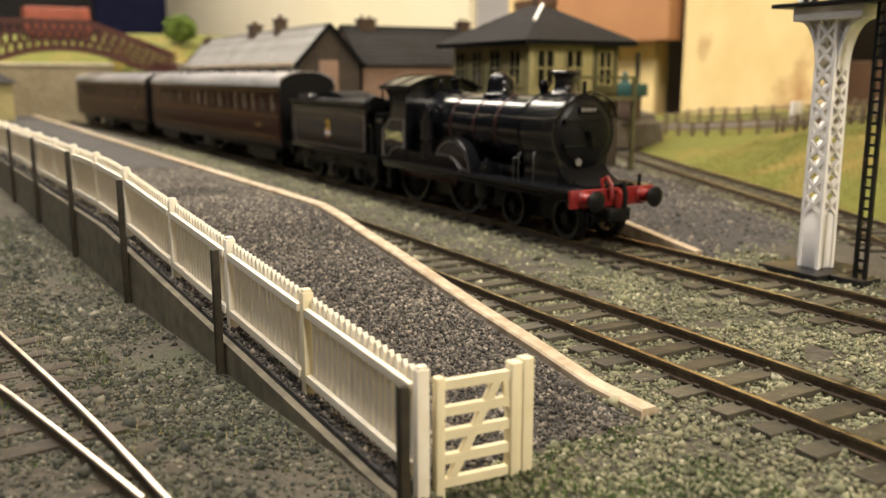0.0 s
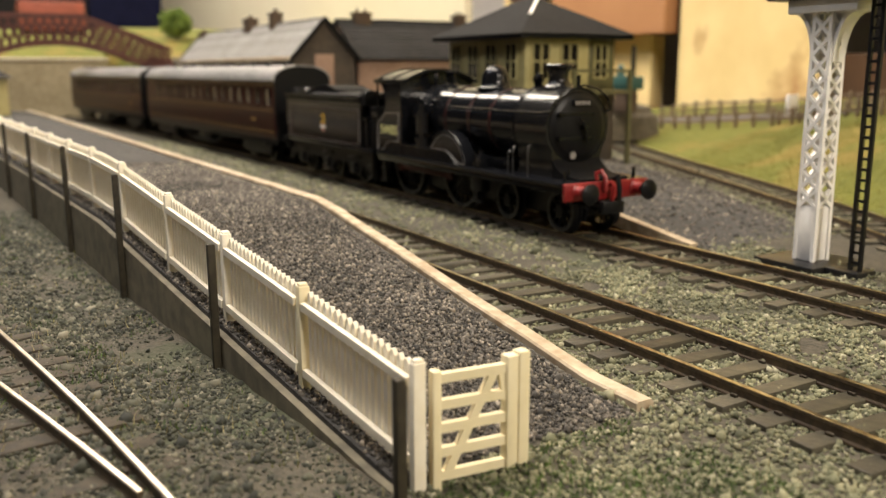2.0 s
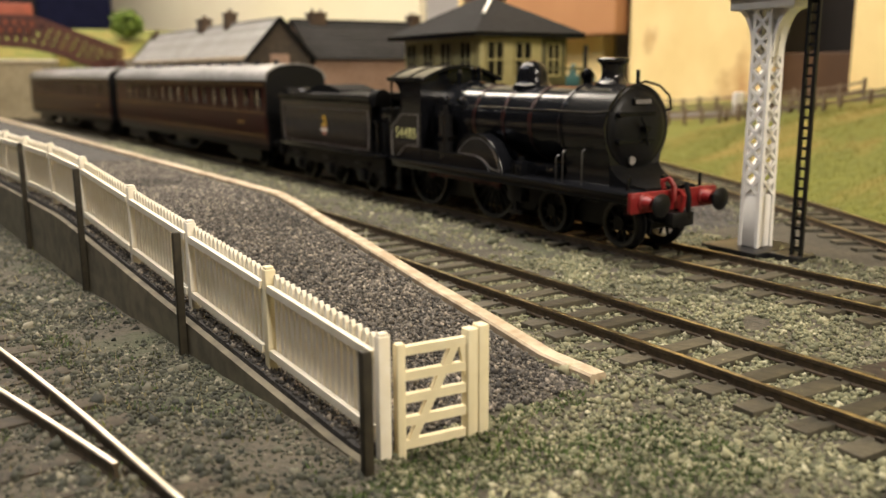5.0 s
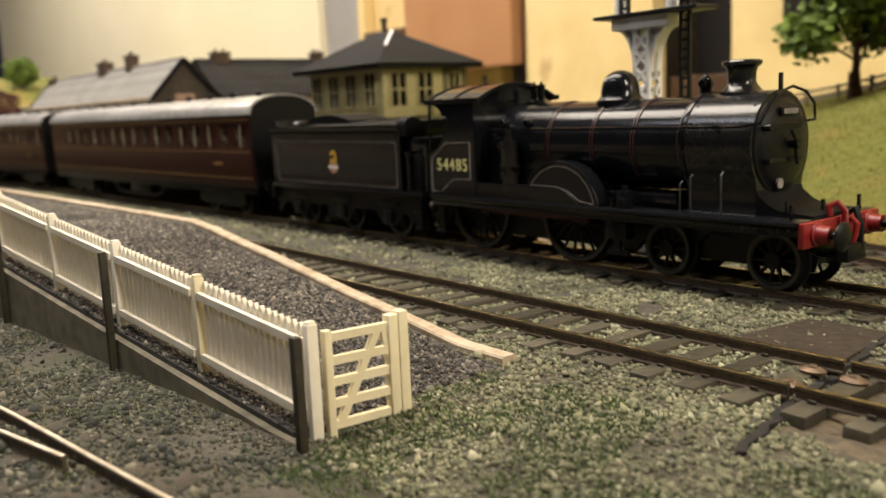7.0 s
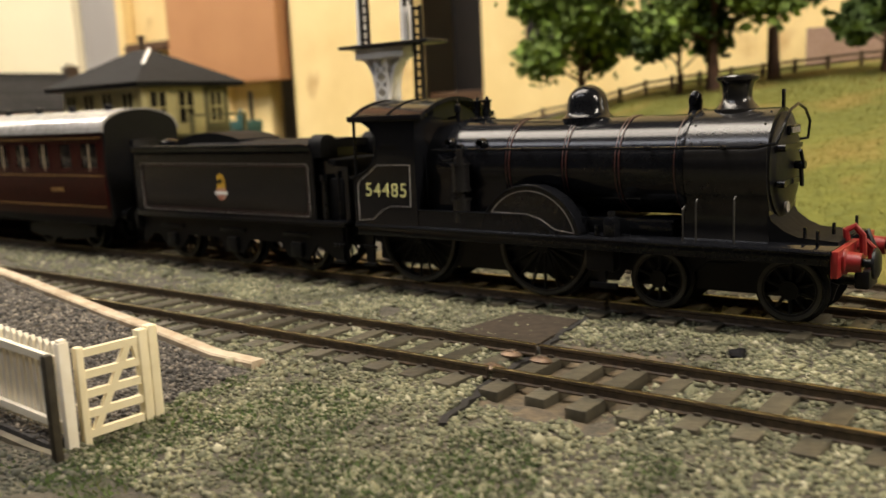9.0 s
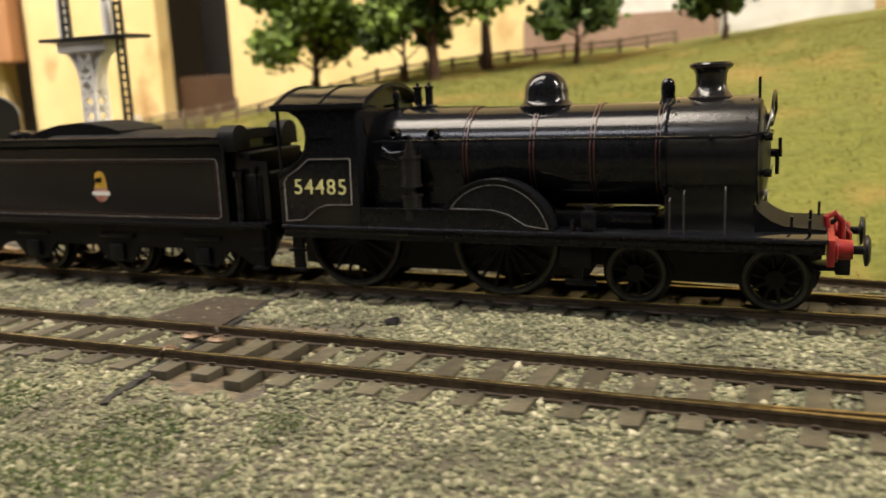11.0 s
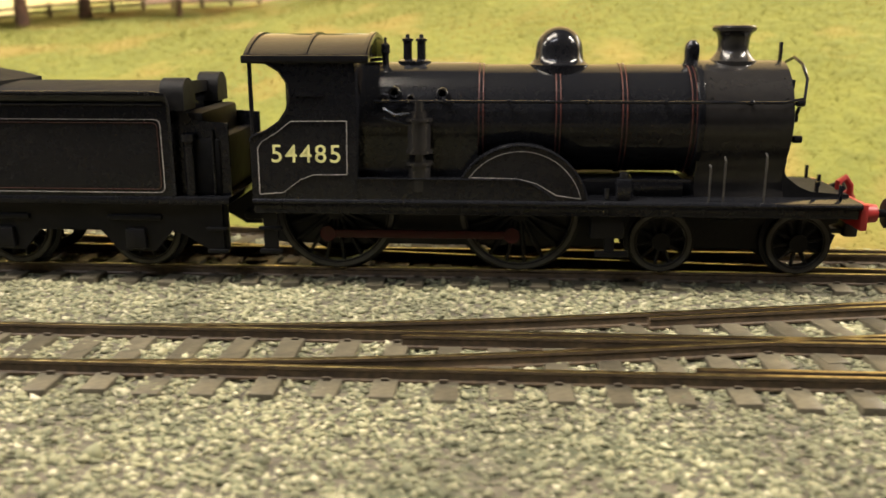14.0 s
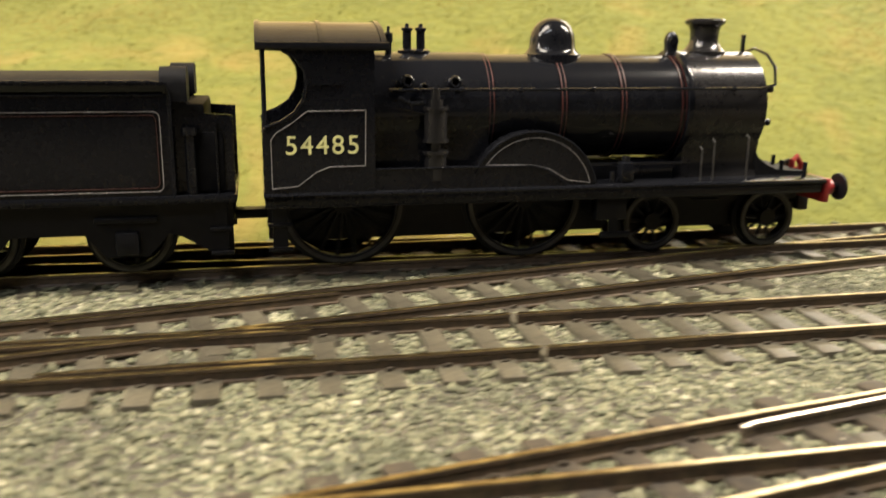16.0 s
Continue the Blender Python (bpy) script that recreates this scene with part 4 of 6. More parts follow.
h1 = gable_house("long station house with pale grey slate roof", -790, -487, 88, 130, -4, 59, 82, "stone_wall", "slate_light", ((-640, 7, 7.5), (-580, 4, 9), (-780, 6, 2)))
bm = bmesh.new()
box(bm, -487.6, -486.2, 102, 115, 20, 60, 0.3)
part("door", bm, "brick_wall", h1, "pale pink board over the gable")
bm = bmesh.new()
box(bm, -790, -490, 84.5, 88, 55.5, 58.5, 0.3)
part("gutter_board", bm, "plank_wood", h1)
h2 = gable_house("pink rendered station building with dark slate roof", 133, 236, 488, 552, -4, 59, 83, "brick_wall", "slate_dark", ((150, 6, 6), (228, 4, 6)))
h2.matrix_basis = pose(0, 0, 0, 0, 0, 90)

hut = tagged(new("platform_hut"), "small cream platform hut with dark roof", "hut")
bm = bmesh.new()
box(bm, -850, -800, -90, -58, 4, 44, 0.5)
part("wall", bm, "cream_paint", hut)
bm = bmesh.new()
hip_roof(bm, -856, -794, -96, -53, 44, 58, 6)
part("roof", bm, "slate_dark", hut, smooth=False)

# ---- footbridge ----
fb = tagged(new("footbridge"), "dark red lattice footbridge over the tracks", "footbridge")
BX = -905
def low_chord(y):
    return 77 - 11 * ((y + 5) / 57) ** 2 if y < 58 else 62 - 0.25 * (y - 58)


def top_chord(y):
    return 102 - 0.38 * max(0, y - 22) - 0.2 * max(0, -70 - y)


STEPS = np.arange(-88, 100, 8)
for dx in (-9, 9):
    for nm, f, h in (("bottom_girder", low_chord, 5.5), ("top_girder", top_chord, 4.0)):
        bm = bmesh.new()
        sweep(bm, [(BX + dx, a, f(a)) for a in np.arange(-88, 106, 4)], [(-1.0, -h / 2), (1.0, -h / 2), (1.0, h / 2), (-1.0, h / 2)])
        part(nm, bm, "bridge_red", fb)
    for a in STEPS:
        for k in (0, 1):
            lo, hi = (a, a + 12) if k == 0 else (a + 12, a)
            bm = bmesh.new()
            bar(bm, (BX + dx + 0.4 * k, lo, low_chord(lo)), (BX + dx + 0.4 * k, min(hi, 104), top_chord(hi)), 0.9, 2.0)
            part("lattice", bm, "bridge_red", fb)
bm = bmesh.new()
sweep(bm, [(BX, a, low_chord(a) + 1.5) for a in np.arange(-88, 106, 4)], [(-8, -0.6), (8, -0.6), (8, 0.6), (-8, 0.6)])
part("deck", bm, "bridge_red", fb)
for y in (-88, 104):
    bm = bmesh.new()
    for q in (-8, 8):
        box(bm, BX + q - 1.5, BX + q + 1.5, y - 1.5, y + 1.5, -6, 60, 0.3)
    box(bm, BX - 8, BX + 8, y - 0.8, y + 0.8, 30, 33)
    part("trestle", bm, "bridge_red", fb)

# left-hand hillside with a round bush, and stock beyond it
def bank_z(x, y):
    """A steep grassy bank; its foot swings back to let the lines run under the bridge."""
    foot = -985 if y > 66 else -1062
    rise = max(0, min(1, (y - 66) / 30)) ** 0.5 if x > -1062 else 1.0
    z = (68 if x > -1062 else 64) + 42 * max(0, min(1, (foot - x) / 130))
    return -4 + z * rise + 3 * noise.noise(Vector((x, y, 0)) * 0.01)


sheet("hillside", list(np.arange(-1585, -1070, 25.0)) + [-1063.0, -1061.0] + list(np.arange(-1035, -984, 25.0)), list(np.arange(66, 500, 10.0)), bank_z, "grass", "yellow-green grassy bank behind the footbridge")
sheet("hillside", list(np.arange(-1585, -1070, 25.0)) + [-1063.0], list(np.arange(-228, 67, 10.5)), bank_z, "grass", "yellow-green grassy bank above the end wall")
structure("end_wall", box(bmesh.new(), -1062.5, -1052, -228, 66, -6, 61, 0.6), "end_stone", "pale olive stone retaining wall across the end of the tracks")
structure("wall_coping", box(bmesh.new(), -1064, -1050, -228, 66, 61.2, 64, 0.5), "pale_stone", "pale coping on the low retaining wall")
crate = tagged(part("red_box", box(bmesh.new(), -1215, -1165, -16, 60, 99, 134, 2), "crate_red"), "orange-red box standing behind the footbridge", "box")
structure("dark_cloth", box(bmesh.new(), -1560, -1540, 120, 236, -6, 300), "blue_dark", "navy cloth hanging at the end of the layout")


# ---- trees ----
def tree(label, x, y, z, h, spread, clear, leafmat, seed, n=5200, ball=False):
    r = random.Random(seed)
    thing = tagged(new("tree"), label, "tree", "model trees")
    bm = bmesh.new()
    tips = []
    rod(bm, (x, y, z - 3), (x + r.uniform(-1, 1), y, z + clear), 3.4 * h / 100, 2.3 * h / 100, 8)
    rod(bm, (x, y, z + clear), (x + r.uniform(-2, 2), y + r.uniform(-2, 2), z + h * 0.72), 1.6 * h / 100, 0.4, 7)
    for k in range(11):
        a = r.uniform(0, 6.28)
        s0 = z + clear + (h * 0.6 - clear) * k / 11
        q = spread * r.uniform(0.45, 0.85) * (1.0 if k < 7 else 0.7)
        e = (x + q * math.cos(a), y + q * math.sin(a), s0 + h * r.uniform(0.1, 0.28))
        rod(bm, (x, y, s0), e, 0.75 * h / 100, 0.25, 5)
        tips.append(e)
    part("trunk", bm, "bark", thing)
    if ball:
        tips = [(x + spread * 0.55 * math.cos(a) * math.cos(e), y + spread * 0.55 * math.sin(a) * math.cos(e), z + h * 0.55 + spread * 0.5 * math.sin(e)) for a in np.arange(0, 6.2, 0.7) for e in np.arange(-1.2, 1.5, 0.6)]
    tips += [] if ball else [(x + r.gauss(0, spread * 0.25), y + r.gauss(0, spread * 0.25), z + h * r.uniform(0.6, 0.95)) for _ in range(8)]
    vs, fs = [], []
    for k in range(n):
        c = tips[r.randrange(len(tips))]
        g = Vector((r.gauss(0, 1), r.gauss(0, 1), r.gauss(0, 0.8)))
        p = Vector(c) + g * spread * 0.2
        if p.z < z + clear * 0.8:
            continue
        w = r.uniform(1.5, 3.2)
        d1 = Vector((r.gauss(0, 1), r.gauss(0, 1), r.gauss(0, 1))).normalized()
        d2 = d1.cross(Vector((r.gauss(0, 1), r.gauss(0, 1), r.gauss(0, 1)))).normalized()
        i = len(vs)
        for u, v in ((-1, -0.4), (0, -0.9), (1, -0.2), (0.5, 0.8), (-0.6, 0.7)):
            vs.append(tuple((p + d1 * u * w + d2 * v * w + d1.cross(d2) * (0.35 * w * u * u)) * MM))
        fs.append((i, i + 1, i + 2, i + 3, i + 4))
    me = bpy.data.meshes.new("crown")
    me.from_pydata(vs, [], fs)
    me.materials.append(M[leafmat])
    ob = new("crown", me)
    ob.parent = thing
    return thing


tree("tall model tree with bright green foliage", -152, 321, hill(-152, 321), 118, 31, 13, "leaf_light", 1, 11000)
tree("small dark green model tree by the fence", -92, 316, hill(-92, 316), 64, 21, 11, "leaf_dark", 2)
tree("tall model tree with bright green foliage", -72, 311, hill(-72, 311), 112, 32, 22, "leaf_light", 3, 9000)
tree("tall model tree with bright green foliage", -48, 330, hill(-48, 330), 108, 30, 26, "leaf_light", 4, 8000)
tree("dark green rounded model tree on the hillside", 4, 323, hill(4, 323), 56, 19, 9, "leaf_dark", 5)
tree("dark green rounded model tree on the hillside", 76, 340, hill(76, 340), 56, 19, 7, "leaf_dark", 6)
tree("round green bush on the far bank", -1060, 148, bank_z(-1060, 148) - 2, 36, 17, 3, "leaf_light", 7, 7000, True)


# ---- meadow fence, road and embankment ----
def rail_fence(label, pts, hgt=11, step=17):
    thing = tagged(new("rail_fence"), label, "fence", "brown rail fences")
    last = None
    for a, b in zip(pts[:-1], pts[1:]):
        n = max(1, round(math.dist(a, b) / step))
        for k in range(n):
            x, y = a[0] + (b[0] - a[0]) * k / n, a[1] + (b[1] - a[1]) * k / n
            z = hill(x, y)
            bm = bmesh.new()
            box(bm, x - 0.9, x + 0.9, y - 0.9, y + 0.9, z - 2, z + hgt + random.uniform(-0.6, 0.6), 0.15)
            part("post", bm, "fence_wood", thing)
            if last:
                for f in (0.4, 0.82):
                    bm = bmesh.new()
                    bar(bm, (*last[:2], last[2] + hgt * f), (x, y, z + hgt * f), 0.7, 1.3)
                    part("fence_rail", bm, "fence_wood", thing)
            last = (x, y, z)
    return thing


rail_fence("brown wooden rail fence across the meadow", [(-330, 352), (-240, 338), (-150, 334), (-90, 340), (-30, 362), (60, 392)], 7.5)
rail_fence("brown wooden rail fence beside the lane", [(-470, 372), (-380, 352), (-300, 346), (-230, 330)])
rail_fence("brown wooden rail fence on the far side of the lane", [(-520, 432), (-420, 410), (-330, 398), (-240, 385)])
bm = bmesh.new()
prev = None
for x in np.arange(-560, -150, 12.0):
    y = float(np.interp(x, (-560, -420, -300, -150), (425, 392, 374, 358)))
    c = [bm.verts.new((x, y - 14, hill(x, y - 14) + 0.6)), bm.verts.new((x, y, hill(x, y) + 0.9)), bm.verts.new((x, y + 14, hill(x, y + 14) + 0.6))]
    if prev:
        for i in range(2):
            bm.faces.new((prev[i], prev[i + 1], c[i + 1], c[i]))
    prev = c
structure("lane", bm, "asphalt", "worn brown lane climbing across the meadow", smooth=True)
bm = bmesh.new()
prism(bm, [(-520, -5), (-430, -5), (-436, 21), (-452, 25), (-520, 27)], 292, 352)
bmesh.ops.bevel(bm, geom=list(bm.edges), offset=5, segments=3, affect="EDGES")
structure("embankment", bm, "bank", "brown earth embankment at the end of the branch", smooth=True)
tagged(part("white_sign", box(bmesh.new(), -352, -350, 384, 394, hill(-351, 389) - 1, hill(-351, 389) + 14, 0.4), "white_plastic"), "small blank white board beside the lane", "board")
crane = tagged(new("hand_crane"), "small teal yard crane beside the signal box", "crane")
bm = bmesh.new()
box(bm, -442, -420, 306, 320, 36, 45, 1)
part("body", bm, "teal", crane)
bm = bmesh.new()
box(bm, -438, -424, 308, 318, 20, 36, 1)
part("base", bm, "chimney_brown", crane)
bm = bmesh.new()
rod(bm, (-424, 313, 44), (-424, 313, 66), 1.6)
part("funnel", bm, "black_plastic", crane)
bm = bmesh.new()
lathe(bm, [(3.2, 44.5), (2.8, 49), (1.2, 53), (0.1, 54)], -437, 313, 0, 14)
part("dome", bm, "teal", crane)

# ---- what stands behind the layout ----
# the two near-black entries are sheets that paint the shade inside open gaps
PANELS = (
    ("pale_wall_panel", -3000, -985, -40, 900, 512, "wall_cream", "bright cream panel behind the layout"),
    ("lilac_wall_panel", -985, -872, -40, 900, 522, "wall_grey", "greyish lilac strip of wall behind the layout"),
    ("yellow_wall_panel", -872, -690, -40, 900, 516, "wall_yellow", "stained yellow board behind the layout"),
    ("brown_board", -775, -594, 84, 900, 500, "card_brown", "plain orange-brown board leaning behind the layout"),
    ("yellow_wall_panel", -690, -632, -40, 84, 520, "wall_yellow", "stained yellow board behind the layout"),
    ("dark_recess", -632, -582, -40, 900, 560, "shade_and_board_black", "near-black panel standing for the shade in a gap between two boards"),
    ("yellow_wall_panel", -582, -424, -40, 900, 508, "wall_yellow", "stained yellow board behind the layout"),
    ("dark_recess", -424, -349, 62, 900, 570, "shade_and_board_black", "near-black panel standing for the shade in a gap between two boards"),
    ("wood_panel", -424, -349, -40, 62, 530, "dark_wood", "brown wooden panel behind the layout"),
    ("yellow_wall_panel", -349, 260, -40, 900, 510, "wall_yellow", "stained yellow board behind the layout"),
    ("yellow_wall_panel", 260, 2900, -40, 900, 512, "wall_yellow", "stained yellow board behind the layout"),
)
for nm, x0, x1, z0, z1, y, m_, lb in PANELS:
    structure(nm, box(bmesh.new(), x0 + 0.5, x1 - 0.5, y, y + 18, z0, z1, 1), m_, lb)
structure("timber_post", box(bmesh.new(), -872, -858, 500, 514, -40, 900, 1), "wall_yellow", "yellow upright of the backing frame")
structure("shelf_rail", box(bmesh.new(), -858, -775, 498, 514, 128, 138, 1), "dark_wood", "brown ledge on the backing boards")
tagged(part("picture_board", box(bmesh.new(), -300, -262, 503, 509, 96, 200, 1), "shade_and_board_black"), "dark framed board hung on the yellow backing", "board")
brick = tagged(new("brick_building"), "low-relief red brick building behind the trees", "building")
bm = bmesh.new()
box(bm, -62, 60, 440, 470, 20, 86, 0.6)
part("wall", bm, "brick_wall", brick)
bm = bmesh.new()
box(bm, -40, 150, 470, 500, 20, 112, 0.6)
part("rendered_wall", bm, "white_paint", brick)

# ---- train ----
def text_part(name, body, size, material, parent, m, depth=0.0):
    cu = bpy.data.curves.new("lettering", "FONT")
    cu.body, cu.size, cu.align_x, cu.align_y, cu.extrude = body, size * MM, "CENTER", "CENTER", 0.00006
    cu.offset = 0.00002
    cu.space_character = 1.16
    tmp = bpy.data.objects.new("lettering", cu)
    me = bpy.data.meshes.new_from_object(tmp)
    bpy.data.objects.remove(tmp)
    me.materials.append(M[material])
    ob = new(name, me)
    ob.parent = parent
    ob.matrix_basis = m
    return ob


def wheel(parent, x, y, r, spokes, name="wheel", balance=True):
    """A spoked wheel with its axis along y; the hub lies at the origin so that it can turn."""
    side = -1 if y < 0 else 1
    bm = bmesh.new()
    lathe(bm, [(r - 1.5, -1.1), (r, -1.1), (r, 0.9), (r + 0.9, 1.1), (r + 0.9, 1.6), (r - 1.5, 1.6)], 0, 0, 0, 40, "Y", True)
    ob = part(name, bm, "frame_black", parent, at=pose(x * MM, y * MM, r * MM))
    if side > 0:
        ob.data.transform(Matrix.Diagonal((1, -1, 1, 1)))
        ob.data.flip_normals()
    s = -side
    bm = bmesh.new()
    lathe(bm, [(r - 1.6, -0.9 * 1), (r - 0.7, -1.25), (r - 0.2, -1.15), (r - 0.7, -0.8)], 0, 0, 0, 40, "Y", True)
    if side > 0:
        bmesh.ops.scale(bm, vec=(1, -1, 1), verts=bm.verts)
    part("tyre", bm, "steel_dark", ob)
    bm = bmesh.new()
    lathe(bm, [(0.2, -1.6), (2.0, -1.6), (2.2, 1.2), (0.2, 1.2)], 0, 0, 0, 20, "Y")
    for k in range(spokes):
        a = 2 * math.pi * k / spokes
        rod(bm, (1.5 * math.cos(a), 0, 1.5 * math.sin(a)), ((r - 1.2) * math.cos(a), 0, (r - 1.2) * math.sin(a)), 0.55, 0.4, 6)
    part("spokes", bm, "frame_black", ob)
    return ob


def outline(bm, pts, w, y, depth=0.15):
    """A thin raised line along a closed path in the xz plane."""
    for a, b in zip(pts, pts[1:] + pts[:1]):
        a3, b3 = Vector((a[0], y, a[1])), Vector((b[0], y, b[1]))
        if (b3 - a3).length > 1e-6:
            bar(bm, a3, b3, w, depth) if abs((b3 - a3).normalized().z) < 0.95 else bar(bm, a3, b3, depth, w)
    return bm


def rounded(x0, x1, z0, z1, r, n=4):
    return arc(x1 - r, z1 - r, r, 0, 90, n) + arc(x0 + r, z1 - r, r, 90, 180, n) + arc(x0 + r, z0 + r, r, 180, 270, n) + arc(x1 - r, z0 + r, r, 270, 360, n)


mat("steel_dark", (0.06, 0.058, 0.055), 0.35, metal=0.6)
mat("smokebox", (0.011, 0.0105, 0.011), 0.2, col2=(0.014, 0.0135, 0.0135), scale=900, bump=0.12, bscale=400, spec=0.38)
WHEELS = []

loco = tagged(new("steam_locomotive"), "glossy black model steam locomotive with red buffer beam", "locomotive")
K = "loco_black"
# boiler, with its firebox and smokebox
part("boiler", lathe(bmesh.new(), [(0.5, 20), (11.5, 20), (11.5, 89.5), (0.5, 89.5)], 0, 0, 32.4, 56, "X"), K, loco)
bm = bmesh.new()
sec = arc(0, 32.4, 11.9, -20, 200, 28)
prism(bm, [(p[0], p[1]) for p in sec] + [(-11.9, 16.5), (11.9, 16.5)], 18.6, 43.6, "x")
part("firebox", bm, K, loco)
bm = bmesh.new()
sec = arc(0, 32.4, 12.4, -35, 215, 34)
low = [(-9.6, 22.5), (-9.2, 19), (-10.2, 16.6), (10.2, 16.6), (9.2, 19), (9.6, 22.5)]
prism(bm, sec + low, 89.4, 107.9, "x")
part("smokebox", bm, "smokebox", loco)
part("smokebox_ring", lathe(bmesh.new(), [(12.0, 88.7), (12.7, 88.9), (12.85, 89.5), (12.7, 90.1), (12.0, 90.3)], 0, 0, 32.4, 56, "X", True), K, loco)
for s in (-1, 1):
    for k in range(3):
        for x in (91.5, 106.5):
            a = radians(25 + 22 * k)
            bm = bmesh.new()
            bmesh.ops.create_icosphere(bm, subdivisions=1, radius=0.3, matrix=Matrix.Translation((x, s * 12.4 * math.cos(a), 32.4 + 12.4 * math.sin(a))))
            part("rivet", bm, "smokebox", loco)
bm = bmesh.new()
lathe(bm, [(11.6, 107.7), (11.4, 108.3), (10.2, 108.5), (9.9, 108.8), (8.8, 109.2), (5, 110.0), (0.5, 110.3)], 0, 0, 32.4, 40, "X")
door = part("smokebox_door", bm, "frame_black", loco)
bm = bmesh.new()
rod(bm, (109.8, 0, 32.4), (112.5, 0, 32.4), 0.9)
rod(bm, (111.5, 0, 32.4), (111.5, 1.2, 27.8), 0.45)
rod(bm, (112.1, 0, 32.4), (112.1, -2.6, 35.6), 0.4)
part("door_handle", bm, K, door)
bm = bmesh.new()
for z in (36.5, 29.0):
    bar(bm, (109.6, -8.5, z), (110.2, 4.5, z), 0.8, 1.1)
    rod(bm, (109.3, -8.7, z), (110.9, -8.7, z), 0.8)
part("hinge", bm, K, door)
bm = bmesh.new()
box(bm, 109.5, 110.3, -3.6, 3.6, 38.9, 40.9, 0.1)
plate = part("number_plate", bm, K, door)
bm = bmesh.new()
for i in range(5):
    box(bm, 110.2, 110.5, -2.9 + i * 1.2, -2.1 + i * 1.2, 39.3, 40.5)
part("lettering_bar", bm, "lining_grey", plate)
bm = bmesh.new()
lathe(bm, [(0.1, 109.3), (1.2, 109.3), (1.2, 109.9), (0.1, 109.9)], 0, -3, 23.6, 16, "X")
part("shed_plate", bm, "lining_grey", door)
# bands with red lining
for x in (44.2, 60.3, 74.0, 88.2):
    bm = bmesh.new()
    lathe(bm, [(11.3, x - 0.3), (11.72, x - 0.3), (11.72, x + 0.3), (11.3, x + 0.3)], 0, 0, 32.4, 56, "X")
    b = part("boiler_band", bm, K, loco)
    bm = bmesh.new()
    for d in (-0.45, 0.45):
        lathe(bm, [(11.3, x + d - 0.13), (11.76, x + d - 0.13), (11.76, x + d + 0.13), (11.3, x + d + 0.13)], 0, 0, 32.4, 56, "X")
    part("lining", bm, "lining_red", b, "thin red lining")
# chimney, dome, valves
bm = bmesh.new()
lathe(bm, [(5.2, 42.3), (5.0, 44.7), (4.4, 45.2), (3.8, 45.9), (3.35, 46.6), (3.2, 47.4), (3.3, 49.4), (3.7, 50.4), (4.5, 50.9), (4.6, 51.6), (4.2, 52.0), (3.2, 52.1), (3.0, 49), (0.3, 48.8)], 97.7, 0, 0, 36)
part("chimney", bm, "smokebox", loco)
bm = bmesh.new()
lathe(bm, [(6.5, 41.6), (6.4, 43.9), (5.8, 44.3), (5.2, 45.2), (5.05, 47.0), (4.8, 48.4), (4.2, 49.7), (3.2, 50.8), (1.9, 51.5), (0.8, 51.78), (0.1, 51.8)], 60.8, 0, 0, 36)
part("dome", bm, K, loco)
bm = bmesh.new()
lathe(bm, [(3.6, 42.8), (3.6, 44.6), (2.9, 44.9), (0.2, 45.0)], 29.4, 0, 0, 24)
valve = part("safety_valve", bm, K, loco)
for d in (-1.5, 1.5):
    bm = bmesh.new()
    lathe(bm, [(0.95, 44.8), (0.95, 48.6), (1.25, 48.8), (1.25, 49.3), (0.5, 49.6), (0.4, 50.2), (0.1, 50.3)], 29.4 + d, 0, 0, 16)
    part("valve_column", bm, K, valve)
bm = bmesh.new()
lathe(bm, [(0.7, 43.5), (0.7, 46.2), (1.0, 46.4), (0.9, 48.2), (0.3, 48.6), (0.3, 49.6), (0.05, 49.7)], 23.4, -3, 0, 14)
rod(bm, (20, -3, 44.8), (23.4, -3, 45.2), 0.35)
part("whistle", bm, K, loco)
bm = bmesh.new()
lathe(bm, [(1.9, 43.8), (1.5, 45.0), (1.6, 46.8), (1.4, 48.2), (0.7, 49.0), (0.1, 49.1)], 88.8, -1.5, 0, 18)
rod(bm, (88.8, -3.3, 47.0), (88.8, 0.3, 47.0), 1.0, seg=12)
part("snifting_valve", bm, K, loco)
# handrails
for s in (-1, 1):
    bm = bmesh.new()
    pts = [(22, 13.2 * s, 36.9), (105.5, 13.2 * s, 36.9)]
    if s < 0:
        pts += [(109.8, -11.6, 37.6), (110.7, -9.5, 41.4), (110.7, -5.6, 44.2), (110.7, 0, 45.4)]
    else:
        pts += [(109.8, 11.6, 37.6), (110.7, 9.5, 41.4), (110.7, 5.6, 44.2), (110.7, 0, 45.4)]
    tube(bm, pts, 0.34)
    h = part("handrail", bm, K, loco)
    bm = bmesh.new()
    for x in (37, 50, 66, 82, 99):
        rod(bm, (x, 11.2 * s, 36.6), (x, 13.3 * s, 36.9), 0.4)
        bmesh.ops.create_icosphere(bm, subdivisions=1, radius=0.65, matrix=Matrix.Translation((x, 13.2 * s, 36.9)))
    part("handrail_knobs", bm, K, h)
# lamp irons
bm = bmesh.new()
box(bm, 107.4, 108.0, -0.6, 0.6, 43.4, 48.6, 0.1)
part("lamp_iron", bm, K, loco)
for x, y in ((118.5, -13), (118.5, 0), (120.2, 13), (115, -9)):
    bm = bmesh.new()
    box(bm, x - 0.3, x + 0.3, y - 0.5, y + 0.5, 16.8, 20.2, 0.08)
    part("lamp_iron", bm, K, loco)
